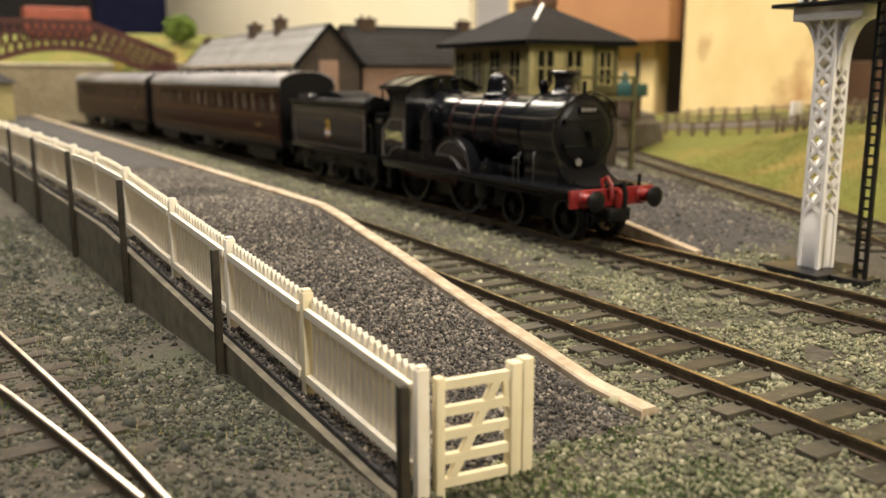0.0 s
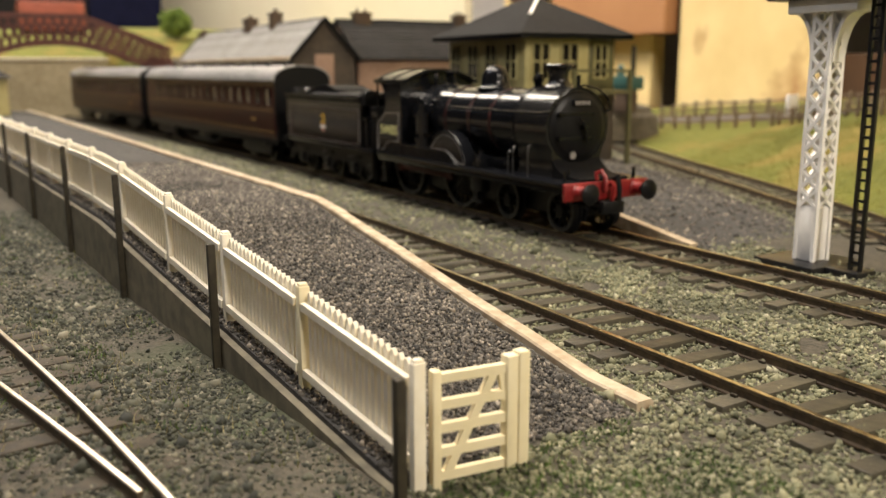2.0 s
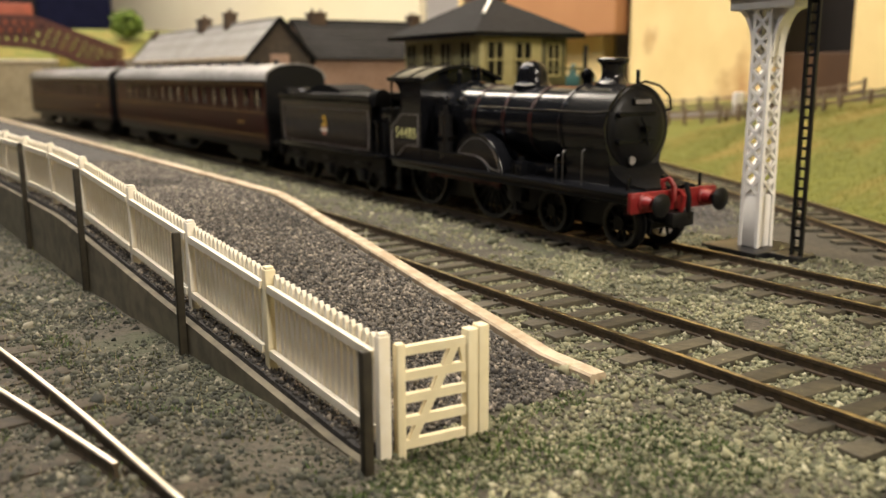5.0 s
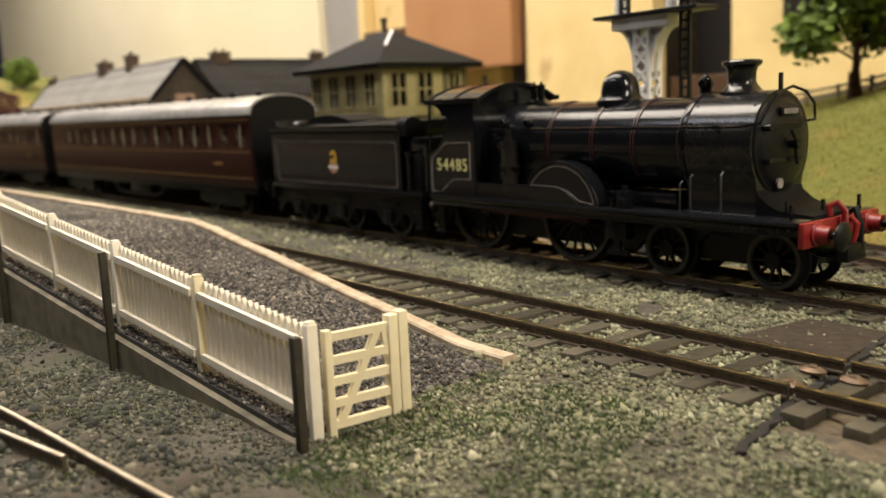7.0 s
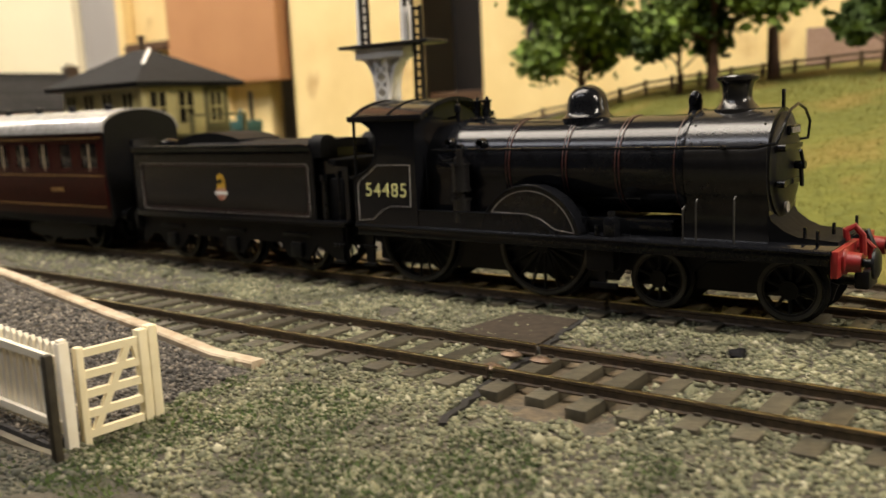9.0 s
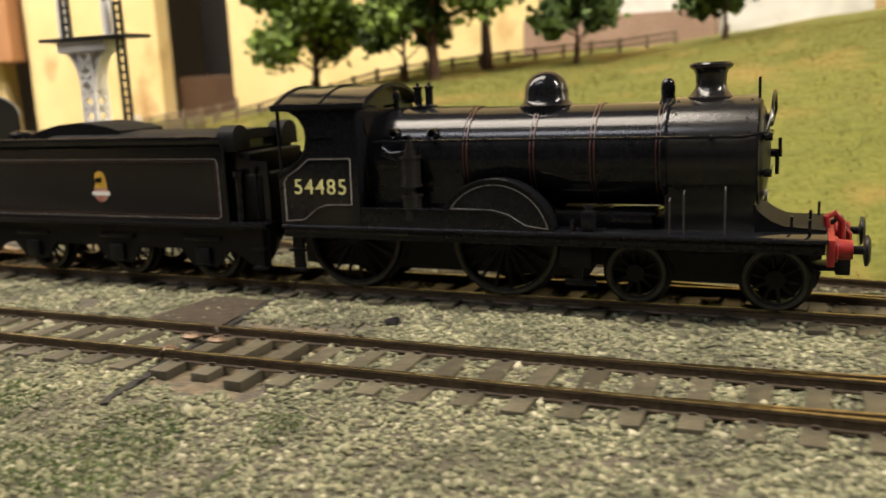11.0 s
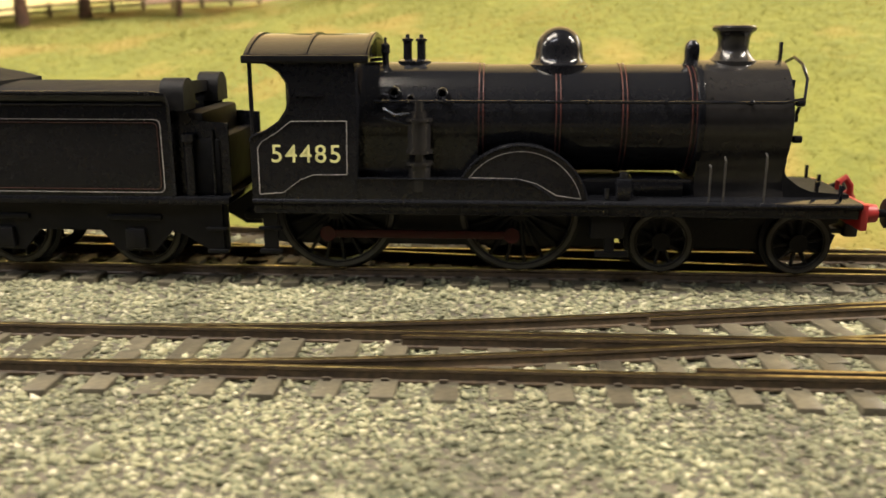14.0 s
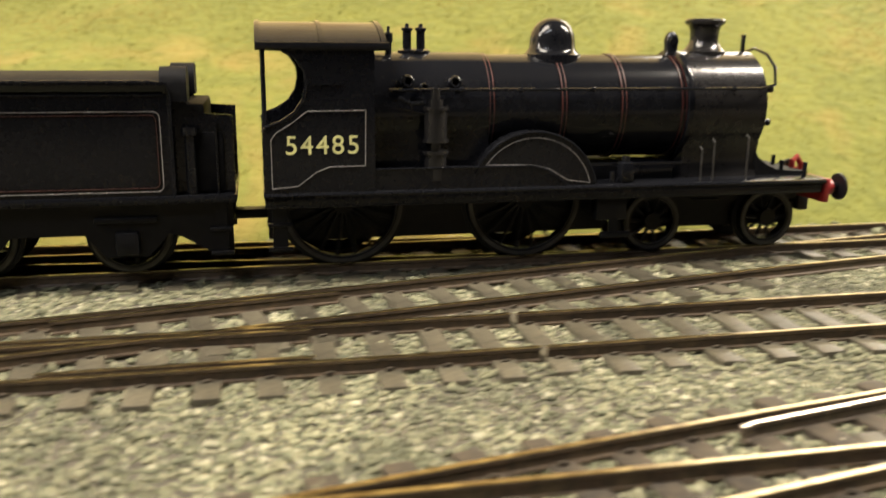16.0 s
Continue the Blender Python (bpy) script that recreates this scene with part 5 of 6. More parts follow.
# running plate, valance and curved front platform
bm = bmesh.new()
box(bm, -3.8, 122, -16.6, 16.6, 15.7, 16.9, 0.2)
rp_ = part("running_plate", bm, K, loco)
for s in (-1, 1):
    part("plate_edge", tube(bmesh.new(), [(-3.6, s * 16.6, 16.3), (121.8, s * 16.6, 16.3)], 0.5), K, rp_)
for s in (-1, 1):
    bm = bmesh.new()
    box(bm, -3.6, 121.5, 15.6 * s - 0.35, 15.6 * s + 0.35, 13.6, 15.9, 0.1)
    part("valance", bm, K, loco)
bm = bmesh.new()
prof = [(107.2, 24), (108.4, 21.2), (111, 19.2), (113.6, 18.1), (121.6, 17.5), (121.6, 16.8), (108, 16.8)]
prism(bm, prof, -9.6, 9.6)
part("front_platform", bm, "matt_black", loco)
# splashers with lining, and the long box under the cab side
for s in (-1, 1):
    bm = bmesh.new()
    prism(bm, [(66.0, 16.8)] + arc(52.6, 14.2, 14.2, 12, 168, 24) + [(39.2, 16.8)], s * 11.5, s * 16.0)
    sp = part("splasher", bm, K, loco)
    part("splasher_rim", tube(bmesh.new(), [(x, s * 16.1, z) for x, z in arc(52.6, 14.2, 14.1, 12, 168, 24)], 0.34), K, sp)
    bm = bmesh.new()
    pts = arc(52.6, 14.2, 12.9, 14, 158, 20)
    outline(bm, pts + [(42.5, 21.6), (52, 21.4), (56, 20.4), (60, 18)], 0.26, s * 16.05)
    part("lining", bm, "lining_grey", sp, "thin grey lining")
    bm = bmesh.new()
    poly = [(3, 16.8), (8.5, 20.4), (10.5, 21.2), (52, 21.2), (55, 20.4), (58, 18.4), (60, 16.8)]
    prism(bm, poly, s * 13.0, s * 16.3)
    ls = part("lower_splasher", bm, K, loco)
    part("box_rim", tube(bmesh.new(), [(x, s * 16.3, z) for x, z in poly], 0.26), K, ls)
# cab
for s in (-1, 1):
    bm = bmesh.new()
    poly = [(-3.6, 16.8), (18.6, 16.8), (18.6, 46.5), (-3.6, 46.5), (-3.6, 45.2), (0.5, 45.0), (3.2, 43.4), (4.9, 40.8), (5.2, 38.2), (4.6, 35.4), (2.8, 32.8), (0, 31.0), (-2.8, 30.0), (-3.6, 29)]
    prism(bm, poly, s * 15.9, s * 16.6)
    cs = part("cab_side", bm, K, loco)
    part("opening_bead", tube(bmesh.new(), [(x, s * 16.5, z) for x, z in poly[4:]], 0.4), K, cs)
    bm = bmesh.new()
    outline(bm, [(-2.0, 17.8), (3.0, 18.2), (6.8, 21.0), (9.5, 22.0), (16.6, 22.1), (16.8, 33.2), (5.2, 33.1), (2.2, 30.8), (-1.0, 28.9), (-2.0, 27.5)], 0.36, s * 16.65)
    part("lining", bm, "lining_grey", cs, "thin grey lining")
    text_part("running_number", "54485", 5.3, "number_cream", cs, pose(0.0081, s * 0.01668, 0.0262, 90, 0, 0 if s < 0 else 180))
    bm = bmesh.new()
    rod(bm, (-3.0, s * 16.0, 17), (-3.0, s * 16.0, 46.5), 0.45)
    part("cab_pillar", bm, K, loco)
    bm = bmesh.new()
    box(bm, 6, 12.5, s * 16.6 - 0.3, s * 16.6 + 0.3, 38.2, 38.7)
    part("cab_beading", bm, K, loco)
bm = bmesh.new()
top = arc(0, 20.2, 30.2, 58, 122, 18)
prism(bm, top + [(-16.3, 44.9), (16.3, 44.9)][::1], 18.0, 18.7, "x")
box(bm, 18.0, 18.7, -16.3, 16.3, 17, 45.2)
part("cab_front", bm, K, loco)
for y in (-9.5, 9.5):
    bm = bmesh.new()
    lathe(bm, [(0.1, 18.65), (2.9, 18.65), (2.9, 18.95), (0.1, 18.95)], 0, y, 41.0, 20, "X")
    part("spectacle_window", bm, "window_dark", loco)
bm = bmesh.new()
up = arc(0, 19.2, 31.2, 57, 123, 20)
dn = arc(0, 19.2, 30.5, 57, 123, 20)
prism(bm, up + dn[::-1], -4.4, 21.4, "x")
box(bm, -4.4, 21.6, -17.3, -16.4, 45.0, 46.4, 0.2)
box(bm, -4.4, 21.6, 16.4, 17.3, 45.0, 46.4, 0.2)
roof = part("cab_roof", bm, "roof_black", loco)
bm = bmesh.new()
for x in (-3.8, 8.4, 20.6):
    u2 = arc(0, 19.2, 31.55, 57.5, 122.5, 20)
    prism(bm, u2 + arc(0, 19.2, 30.9, 57.5, 122.5, 20)[::-1], x - 0.4, x + 0.4, "x")
part("roof_rib", bm, "roof_black", roof)
# air pump and pipes beside the firebox
pump = tagged(new("air_pump"), "", "", "", "")
pump.parent = loco
for z0, z1, r in ((18.5, 24.5, 2.3), (24.5, 26.5, 1.3), (26.5, 33.5, 2.4), (33.5, 35, 1.6), (35, 37.2, 1.0)):
    part("cylinder", rod(bmesh.new(), (31.5, -14.2, z0), (31.5, -14.2, z1), r, seg=16), "smokebox", pump)
for z in (24.3, 26.7, 33.3):
    part("flange", rod(bmesh.new(), (31.5, -14.2, z - 0.3), (31.5, -14.2, z + 0.3), 2.8, seg=16), "smokebox", pump)
for x, z, r in ((26.2, 38.6, 1.3), (36.2, 38.4, 1.3), (29.6, 37.4, 0.9)):
    part("washout_plug", lathe(bmesh.new(), [(r * 0.5, -11.9), (r * 0.8, -12.1), (r, -11.7), (r, -9.6), (r * 0.5, -9.6)], x, 0, z, 16, "Y", True), K, loco)
part("steam_pipe", tube(bmesh.new(), [(24, -13.2, 35.4), (26.5, -14.2, 34.2), (29.5, -14.4, 34.4)], 0.45), K, loco)
part("steam_pipe", tube(bmesh.new(), [(24, -13.0, 33.4), (28, -14.0, 32.5), (30, -14.2, 32)], 0.45), K, loco)
# sandbox and reversing gear near the front splasher
bm = bmesh.new()
box(bm, 72.4, 75.4, -15.8, -12.6, 16.8, 21.4, 0.4)
rod(bm, (73.9, -14.2, 21), (73.9, -14.2, 22.6), 0.9)
rod(bm, (70.5, -15, 17), (70.5, -15, 19.4), 0.6)
box(bm, 66, 88, -12.8, -12.2, 20.4, 20.9)
part("lubricator", bm, K, loco)
bm = bmesh.new()
box(bm, 76.5, 87, -10.6, 10.6, 16.8, 20.6, 0.4)
part("valve_chest", bm, K, loco)
bm = bmesh.new()
box(bm, 64, 78, -9.0, 9.0, 16.8, 20.2, 0.5)
box(bm, 60, 90, -7.0, 7.0, 16.8, 19.0, 0.3)
part("gear_cover", bm, "matt_black", loco)
# upright grab rails
for x, z1 in ((91.3, 23.8), (94.2, 25.4), (102.4, 26.2)):
    bm = bmesh.new()
    tube(bm, [(x, -15.2, 16.8), (x, -15.2, z1), (x, -14.2, z1 + 0.6)], 0.22)
    part("grab_rail", bm, "steel_dark", loco)
# frames, axle gear, brake hangers
for s in (-1, 1):
    bm = bmesh.new()
    poly = [(-3, 5.5), (-3, 15.8), (121, 15.8), (121, 11), (116, 9.5), (108, 9.5), (100, 11.5), (94, 11.5), (90, 8), (74, 8), (72, 5), (2, 5)]
    prism(bm, poly, s * 6.4, s * 7.2)
    part("main_frame", bm, "frame_black", loco)
    bm = bmesh.new()
    prism(bm, [(77, 4.6), (120, 4.6), (121, 8), (112, 11), (84, 11), (76, 8)], s * 5.4, s * 6.1)
    part("bogie_frame", bm, "frame_black", loco)
    bm = bmesh.new()
    box(bm, 67.5, 74.5, s * 13 - 1.8, s * 13 + 1.8, 8.6, 13.8, 0.3)
    box(bm, 68.5, 75.5, s * 14.6 - 0.5, s * 14.6 + 0.5, 4.6, 6.0, 0.2)
    box(bm, 70.5, 72.5, s * 14.4 - 0.4, s * 14.4 + 0.4, 5.5, 13.8)
    part("footstep", bm, "frame_black", loco)
    bm = bmesh.new()
    box(bm, -3.2, 1.8, s * 14.6 - 0.5, s * 14.6 + 0.5, 4.4, 5.4, 0.2)
    box(bm, -3.2, 1.8, s * 14.6 - 0.5, s * 14.6 + 0.5, 9.6, 10.4, 0.2)
    box(bm, -2.2, 0.8, s * 14.2 - 0.4, s * 14.2 + 0.4, 4.6, 15.8)
    part("footstep", bm, "frame_black", loco)
bm = bmesh.new()
box(bm, 5, 72, -6.4, 6.4, 7.5, 15.6, 0.5)
box(bm, 78, 119, -5.2, 5.2, 5.5, 13.0, 0.5)
part("inner_gear", bm, "frame_black", loco)
# buffer beam and couplings
bm = bmesh.new()
box(bm, 121.8, 123.2, -16.4, 16.4, 11.3, 16.7, 0.15)
beam = part("buffer_beam", bm, "beam_red", loco, "bright red buffer beam")
for s in (-1, 1):
    bm = bmesh.new()
    lathe(bm, [(2.6, 123.1), (2.6, 123.7), (2.1, 124), (1.9, 126.6), (0.3, 126.7)], 0, 11.4 * s, 14.0, 22, "X")
    bu = part("buffer", bm, "beam_red", loco, "red buffer housing")
    bm = bmesh.new()
    lathe(bm, [(0.9, 126), (0.9, 128.4), (3.1, 128.7), (3.2, 129.2), (2.4, 129.7), (0.2, 129.9)], 0, 11.4 * s, 14.0, 24, "X")
    part("buffer_head", bm, "frame_black", bu, "round black buffer head")
bm = bmesh.new()
tube(bm, [(123, 0, 15), (125.2, 0, 16.5), (126.2, 0.2, 15.2), (126, 0, 13), (125.4, 0, 11)], 0.7)
part("coupling_hook", bm, "beam_red", loco)
bm = bmesh.new()
tube(bm, [(121.8, -3, 17), (121.6, -3.2, 19.2), (123.2, -2.6, 20), (124.6, -2.2, 18.2), (124.8, -2, 14)], 0.75)
part("vacuum_hose", bm, "beam_red", loco)
bm = bmesh.new()
tube(bm, [(122, 3, 16.6), (124.4, 3, 18.2), (126, 2.4, 14.5), (126, 2.2, 9.5), (124.6, 2, 8.2)], 0.8)
box(bm, 118, 124.5, -3.2, 3.2, 7.6, 8.8, 0.3)
box(bm, 123.6, 126.6, -4.2, 4.2, 7.0, 11.0, 0.5)
part("coupling", bm, "frame_black", loco)
# wheels and rods
for x, r, n in ((12.6, 13.0, 18), (52.6, 13.0, 18), (83.2, 6.8, 10), (112.2, 6.8, 10)):
    for s in (-1, 1):
        WHEELS.append((wheel(loco, x, s * 8.4, r, n, "driving_wheel" if r > 10 else "bogie_wheel"), r, x, s * 8.4))
RODS = []
for s, ph in ((-1, 0.0), (1, 90.0)):
    bm = bmesh.new()
    box(bm, 12.6, 52.6, s * 11.0 - 0.4, s * 11.0 + 0.4, 12.1, 13.9, 0.2)
    for x in (12.6, 52.6):
        lathe(bm, [(0.2, s * 11.0 - 0.7), (1.7, s * 11.0 - 0.7), (1.7, s * 11.0 + 0.7), (0.2, s * 11.0 + 0.7)], x, 0, 13.0, 16, "Y")
    RODS.append((part("coupling_rod", bm, "rod_red", loco, "dark red coupling rod"), ph))

# tender
tender = tagged(new("tender"), "lined black locomotive tender coupled behind the engine", "tender")
bm = bmesh.new()
sec = [(-15.4, 16.8), (15.4, 16.8), (15.4, 36.6), (16.2, 37.6), (16.9, 38.3), (16.9, 38.8), (15.8, 38.8), (15.6, 37.6), (-15.6, 37.6), (-15.8, 38.8), (-16.9, 38.8), (-16.9, 38.3), (-16.2, 37.6), (-15.4, 36.6)]
prism(bm, sec, -108.8, -21.0, "x")
part("tank", bm, K, tender)
for s in (-1, 1):
    part("flare_bead", tube(bmesh.new(), [(-108.8, s * 16.6, 38.8), (-24, s * 16.6, 38.8), (-21.2, s * 16.0, 38.2), (-20.9, s * 15.3, 36.0), (-20.9, s * 15.3, 17.0)], 0.4), K, tender)
    part("waist_bead", tube(bmesh.new(), [(-108.6, s * 15.5, 36.3), (-22, s * 15.5, 36.3)], 0.3), K, tender)
for s in (-1, 1):
    bm = bmesh.new()
    prism(bm, [(-22, 16.8), (-9.2, 16.8), (-9.2, 32.2), (-15, 32.6), (-17.2, 33.4), (-18.6, 35.4), (-21.5, 38.4), (-22, 38.4)], s * 12.4, s * 13.0)
    part("front_wing", bm, K, tender)
    bm = bmesh.new()
    outline(bm, rounded(-104.6, -22.8, 17.7, 33.2, 1.2), 0.3, s * 15.5)
    part("lining", bm, "lining_grey", tender, "thin grey lining")
    bm = bmesh.new()
    outline(bm, rounded(-103.9, -23.5, 18.4, 32.5, 1.0), 0.2, s * 15.48)
    part("lining", bm, "lining_red", tender, "thin red lining")
    bm = bmesh.new()
    prism(bm, [(-64.8, 25.4), (-60.4, 25.4), (-60.6, 28.4), (-61.4, 29.8), (-62.6, 30.2), (-64.0, 29.6), (-64.4, 28.2), (-64.0, 27.2)], s * 15.45, s * 15.62)
    cr = part("crest", bm, "crest_yellow", tender, "small gold lion emblem")
    bm = bmesh.new()
    prism(bm, arc(-62.6, 24.0, 2.5, 0, 360, 20)[:-1], s * 15.44, s * 15.58)
    part("crest_wheel", bm, "crest_red", cr)
    bm = bmesh.new()
    box(bm, -65.7, -59.5, s * 15.6 - 0.06, s * 15.6 + 0.06, 23.3, 24.4)
    part("crest_scroll", bm, "white_plastic", cr)
    bm = bmesh.new()
    box(bm, -63.9, -62.0, s * 15.68 - 0.06, s * 15.68 + 0.06, 27.0, 28.2)
    part("crest_lion", bm, "frame_black", cr)
    bm = bmesh.new()
    poly = [(-108.8, 4.6), (-108.8, 15.4), (-10, 15.4), (-10, 4.6), (-14, 4.6), (-20, 8.2)]
    for cx in (-30.5, -60.0, -91.5):
        poly += [(cx + 8, 9.0), (cx + 4, 4.4), (cx - 4, 4.4), (cx - 8, 9.0)]
    poly += [(-104, 8.2)]
    prism(bm, poly, s * 13.2, s * 14.0)
    fr = part("outside_frame", bm, "frame_black", tender)
    for cx in (-30.5, -60.0, -91.5):
        bm = bmesh.new()
        box(bm, cx - 2.2, cx + 2.2, s * 14.4 - 0.9, s * 14.4 + 0.9, 5.0, 9.6, 0.4)
        box(bm, cx - 6, cx + 6, s * 14.3 - 0.5, s * 14.3 + 0.5, 11.4, 12.6, 0.3)
        part("axlebox", bm, "frame_black", fr)
    bm = bmesh.new()
    box(bm, -14.5, -10, s * 15 - 0.5, s * 15 + 0.5, 4.4, 5.2, 0.2)
    box(bm, -14.5, -10, s * 15 - 0.5, s * 15 + 0.5, 9.4, 10.2, 0.2)
    box(bm, -13.5, -11, s * 14.4 - 0.4, s * 14.4 + 0.4, 4.6, 15.6)
    part("footstep", bm, "frame_black", tender)
    bm = bmesh.new()
    rod(bm, (-12.5, s * 13.5, 16.8), (-12.5, s * 13.5, 31), 0.35)
    rod(bm, (-17.5, s * 14.0, 16.8), (-17.5, s * 14.0, 29), 1.1)
    rod(bm, (-17.5, s * 14.0, 28.6), (-17.5, s * 14.0, 30), 1.7)
    part("grab_rail", bm, K, tender)
bm = bmesh.new()
box(bm, -109.2, -9, -16, 16, 15.2, 16.8, 0.2)
part("footplate", bm, K, tender)
bm = bmesh.new()
prism(bm, [(-14.4, 37.4), (-13, 38.6), (-8, 39.8), (0, 40.3), (8, 39.8), (13, 38.6), (14.4, 37.4)], -84, -20, "x")
part("tank_top", bm, "matt_black", tender)
bm = bmesh.new()
prism(bm, [(-97, 38.4), (-94, 39.6), (-88, 41.4), (-82, 42.6), (-76, 43), (-70, 42.6), (-64, 41.6), (-60, 40.6), (-60, 38.4)], -9, 9)
part("coal_plate", bm, "matt_black", tender)
bm = bmesh.new()
lathe(bm, [(3.2, 38.4), (3.2, 40.2), (2.4, 40.8), (0.2, 41.2)], -101, -6, 0, 18)
part("filler_cap", bm, K, tender)
bm = bmesh.new()
for s in (-1, 1):
    up = [(s * 11.6 + 3.6 * math.cos(radians(a)), 38.4 + 3.2 * math.sin(radians(a))) for a in range(0, 181, 15)]
    prism(bm, up + [(s * 11.6 - 3.6, 35), (s * 11.6 + 3.6, 35)], -22.5, -17.5, "x")
part("toolbox", bm, "matt_black", tender)
bm = bmesh.new()
box(bm, -18, -11, -13.5, 13.5, 17, 29, 0.6)
box(bm, -19, -14.5, -12.5, 12.5, 28, 34.5, 0.8)
part("coal_front", bm, "matt_black", tender)
bm = bmesh.new()
box(bm, -109.9, -108.7, -16, 16, 10.4, 16.6, 0.1)
part("drag_beam", bm, "frame_black", tender)
for s in (-1, 1):
    bu = part("buffer", lathe(bmesh.new(), [(1.8, -112.3), (1.8, -109.9)], 0, s * 11.4, 14, 14, "X"), "frame_black", tender)
    part("buffer_head", lathe(bmesh.new(), [(3.0, -113.3), (3.0, -112.5)], 0, s * 11.4, 14, 18, "X"), "frame_black", bu)
part("drawbar", box(bmesh.new(), -10, -3, -2, 2, 9, 11, 0.3), "frame_black", tender)
for x in (-30.5, -60.0, -91.5):
    for s in (-1, 1):
        WHEELS.append((wheel(tender, x, s * 8.4, 8.2, 12, "tender_wheel"), 8.2, x, s * 8.4))


# coaches
def coach(label, L):
    """A coach with its front end at x = 0 and its body running back to -L."""
    thing = tagged(new("coach"), label, "railway coach", "coaches")
    bm = bmesh.new()
    sec = [(-15.4, 13.2), (15.4, 13.2), (16.4, 18), (16.4, 30), (15.9, 44.6), (-15.9, 44.6), (-16.4, 30), (-16.4, 18)]
    prism(bm, sec, -L, -0.6, "x")
    body = part("body", bm, "maroon", thing)
    bm = bmesh.new()
    rt = [(16.9 * math.cos(radians(a)), 44.4 + 8.4 * math.sin(radians(a)) ** 0.85) for a in np.linspace(0, 180, 26)]
    prism(bm, rt, -L - 0.6, 0.4, "x")
    rf = part("roof", bm, "coach_roof", thing, "dull grey coach roof")
    for k in range(int(L / 24)):
        bm = bmesh.new()
        lathe(bm, [(1.3, 51.6), (1.3, 53.4), (1.8, 53.6), (1.6, 54.4), (0.2, 54.6)], -12 - 24 * k, -4.5, 0, 12)
        part("roof_vent", bm, "frame_black", rf)
    for x in (0.2, -L):
        bm = bmesh.new()
        e = [(16.0 * math.cos(radians(a)), 44.2 + 8.0 * math.sin(radians(a)) ** 0.85) for a in np.linspace(0, 180, 20)]
        prism(bm, e + [(-16.2, 30), (-15.4, 12.6), (15.4, 12.6), (16.2, 30)], x - 0.7, x + 0.5, "x")
        en = part("coach_end", bm, "frame_black", thing, "flat black coach end")
        bm = bmesh.new()
        d = 1.4 if x > 0 else -1.4
        box(bm, x + min(0, d * 1.6), x + max(0, d * 1.6), -5.5, 5.5, 15, 41, 0.4)
        part("gangway", bm, "frame_black", en)
        bm = bmesh.new()
        for s in (-1, 1):
            lathe(bm, [(1.6, x), (1.6, x + 4 * d), (2.9, x + 4.1 * d), (2.9, x + 4.6 * d)], 0, s * 11.4, 14, 14, "X")
        part("buffers", bm, "frame_black", en)
    nx = int((L - 16) / 15.2)
    for s in (-1, 1):
        for k in range(nx):
            x = -9.5 - 15.2 * k
            w = 3.8 if (k % 3) else 5.2
            bm = bmesh.new()
            box(bm, x - w, x + w, s * 16.0 - 0.35, s * 16.0 + 0.35, 30.2, 40.4, 0.15)
            wn = part("window", bm, "window_dark", body)
            bm = bmesh.new()
            outline(bm, rounded(x - w - 0.2, x + w + 0.2, 30.0, 40.6, 0.8, 2), 0.45, s * 16.35, 0.3)
            part("window_frame", bm, "maroon", wn)
            if k % 2 == 0 or w > 4:
                bm = bmesh.new()
                box(bm, x - 0.35, x + 0.35, s * 16.3 - 0.2, s * 16.3 + 0.2, 30.2, 40.4)
                part("glazing_bar", bm, "blind", wn)
        bm = bmesh.new()
        for z in (28.6, 42.4, 17.2):
            bar(bm, (-L + 1, s * 16.5, z), (-1.2, s * 16.5, z), 0.2, 0.35)
        part("lining", bm, "lining_gold", body, "thin gold lining")
        bm = bmesh.new()
        for k in range(4):
            box(bm, -30 - 2.2 * k, -28.4 - 2.2 * k, s * 16.55 - 0.08, s * 16.55 + 0.08, 22.4, 24.0)
        part("lettering_bar", bm, "lining_gold", body)
        bm = bmesh.new()
        box(bm, -L, -0.5, s * 14.6 - 0.7, s * 14.6 + 0.7, 10.2, 13.3, 0.2)
        part("solebar", bm, "frame_black", thing)
        bm = bmesh.new()
        tube(bm, [(-95, s * 14.2, 10.5), (-112, s * 14.2, 4.6), (-L + 112, s * 14.2, 4.6), (-L + 95, s * 14.2, 10.5)], 0.7, 6)
        part("truss_rod", bm, "frame_black", thing)
        bm = bmesh.new()
        box(bm, -L / 2 - 14, -L / 2 + 14, s * 10.5 - 3, s * 10.5 + 3, 4.8, 10.5, 0.5)
        part("battery_box", bm, "frame_black", thing)
    for bx in (-38, -L + 38):
        bm = bmesh.new()
        for s in (-1, 1):
            prism(bm, [(bx - 23, 5), (bx - 23, 9), (bx - 6, 10), (bx + 6, 10), (bx + 23, 9), (bx + 23, 5), (bx + 7, 3.6), (bx - 7, 3.6)], s * 12.2, s * 13.2)
        box(bm, bx - 8, bx + 8, -12, 12, 7, 11)
        part("bogie", bm, "frame_black", thing)
        for ax in (-16, 16):
            for s in (-1, 1):
                WHEELS.append((wheel(thing, bx + ax, s * 8.4, 6.6, 8, "coach_wheel"), 6.6, bx + ax, s * 8.4))
    return thing


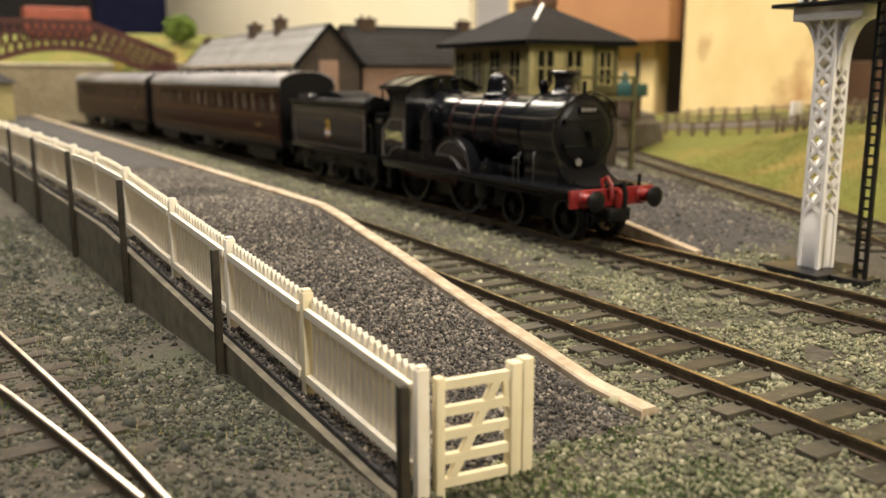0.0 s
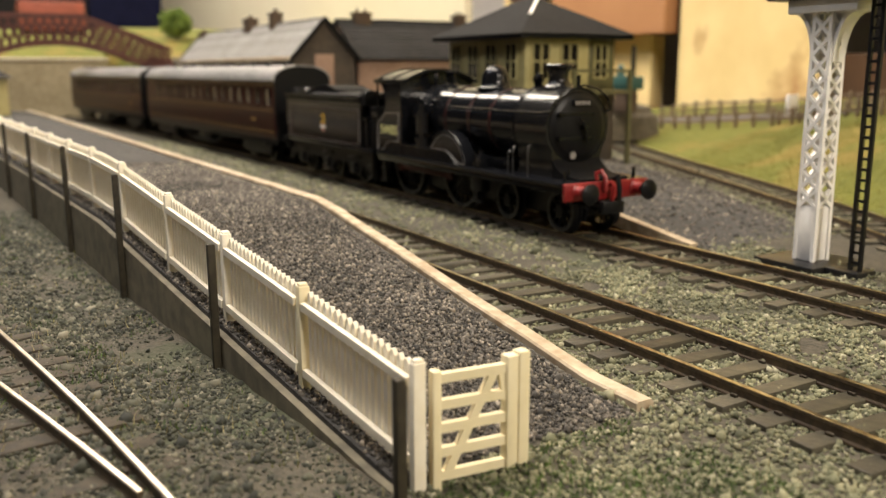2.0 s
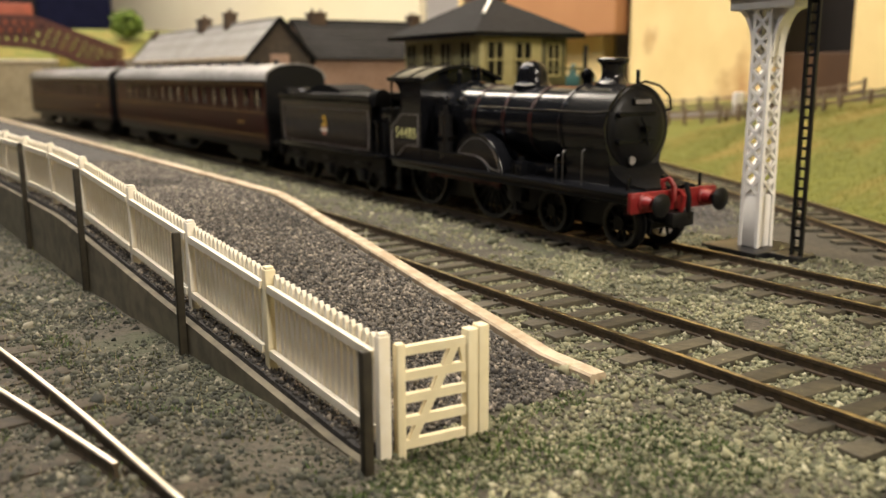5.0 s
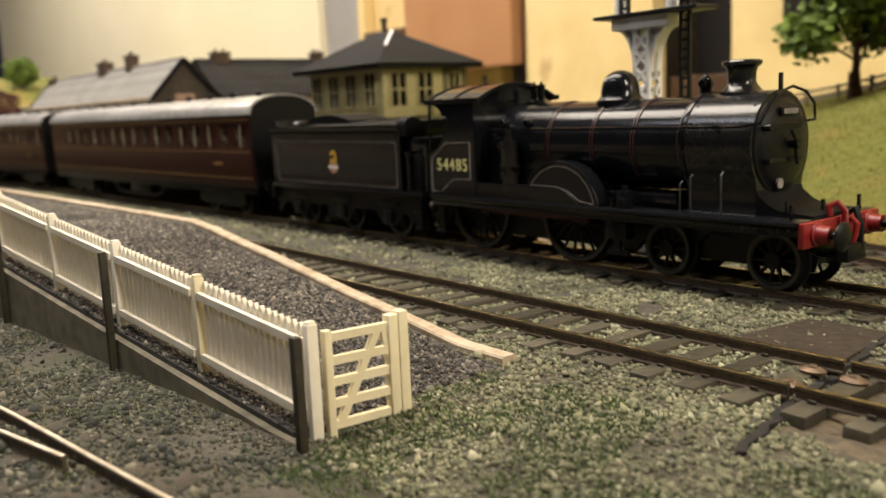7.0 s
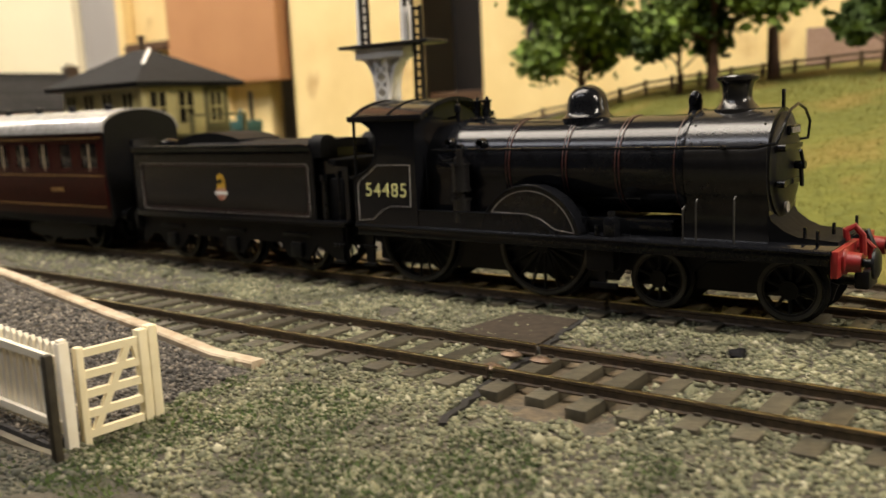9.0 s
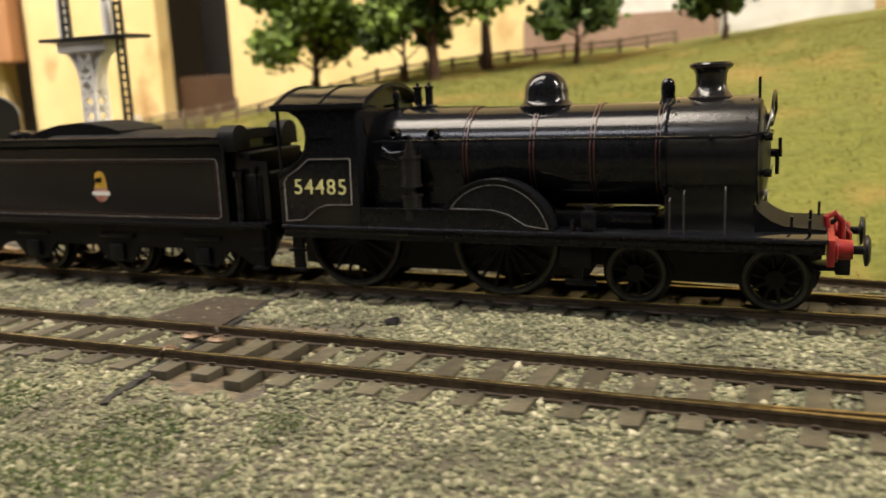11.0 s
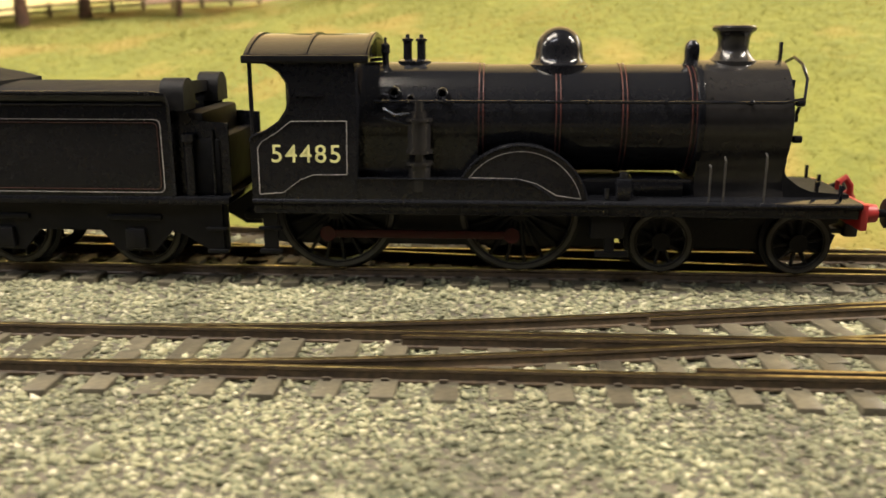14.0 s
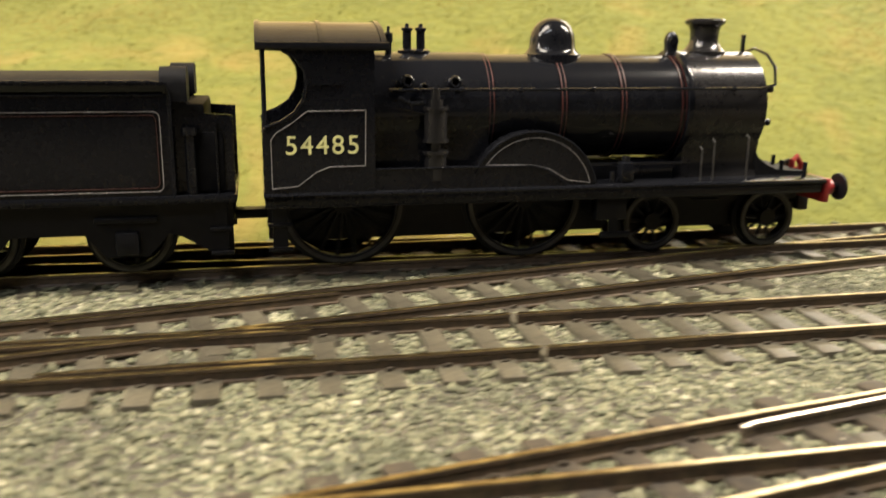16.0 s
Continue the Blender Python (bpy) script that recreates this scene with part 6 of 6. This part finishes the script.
coach_a = coach("maroon passenger coach with grey roof behind the tender", 272)
coach_b = coach("maroon passenger coach with grey roof at the rear", 272)


# ---- what moves ----
def run_at(t):
    """How far the train has come along the line, in millimetres."""
    ts = np.array([r[0] for r in RUN])
    ss = np.array([r[1] for r in RUN])
    h = np.diff(ts)
    d = np.diff(ss) / h
    m = np.zeros(len(ts))
    for i in range(1, len(ts) - 1):
        if d[i - 1] * d[i] > 0:
            m[i] = (h[i - 1] + h[i]) / (h[i - 1] / d[i] + h[i] / d[i - 1])
    m[-1] = d[-1]
    k = int(np.clip(np.searchsorted(ts, t) - 1, 0, len(ts) - 2))
    u = (t - ts[k]) / h[k]
    return float((2 * u**3 - 3 * u**2 + 1) * ss[k] + (u**3 - 2 * u**2 + u) * h[k] * m[k] + (-2 * u**3 + 3 * u**2) * ss[k + 1] + (u**3 - u**2) * h[k] * m[k + 1])


def motions():
    times = [round(i * 0.1, 1) for i in range(161)]
    s = {t: run_at(t) for t in times}
    
    def on_line(x0, lo, hi, off):
        """Poses of a vehicle that rides on the line at two points."""
        out = []
        for t in times:
            a, b = s[t] + lo, s[t] + hi
            ya, yb = a_line(a), a_line(b)
            turn = math.atan2(yb - ya, b - a)
            out.append((t, Matrix.Translation((a * MM, ya * MM, 0)) @ pose(0, 0, 0, 0, 0, math.degrees(turn)) @ pose(-(lo - off) * MM, 0, 0)))
        return out
    walk(loco, on_line(0, 12.6, 98, 0))
    walk(tender, on_line(0, -91.5, -30.5, 0))
    walk(coach_a, on_line(0, -126 - 234, -126 - 38, -126))
    walk(coach_b, on_line(0, -420 - 234, -420 - 38, -420))
    for ob, r, x, y in WHEELS:
        walk(ob, [(t, pose(x * MM, y * MM, r * MM, 0, math.degrees(s[t] / r), 0)) for t in times])
    for ob, ph in RODS:
        rows = []
        for t in times:
            a = s[t] / 13.0 + radians(ph) + 0.6
            rows.append((t, pose(5.0 * math.sin(a) * MM, 0, 5.0 * math.cos(a) * MM)))
        walk(ob, rows)


motions()
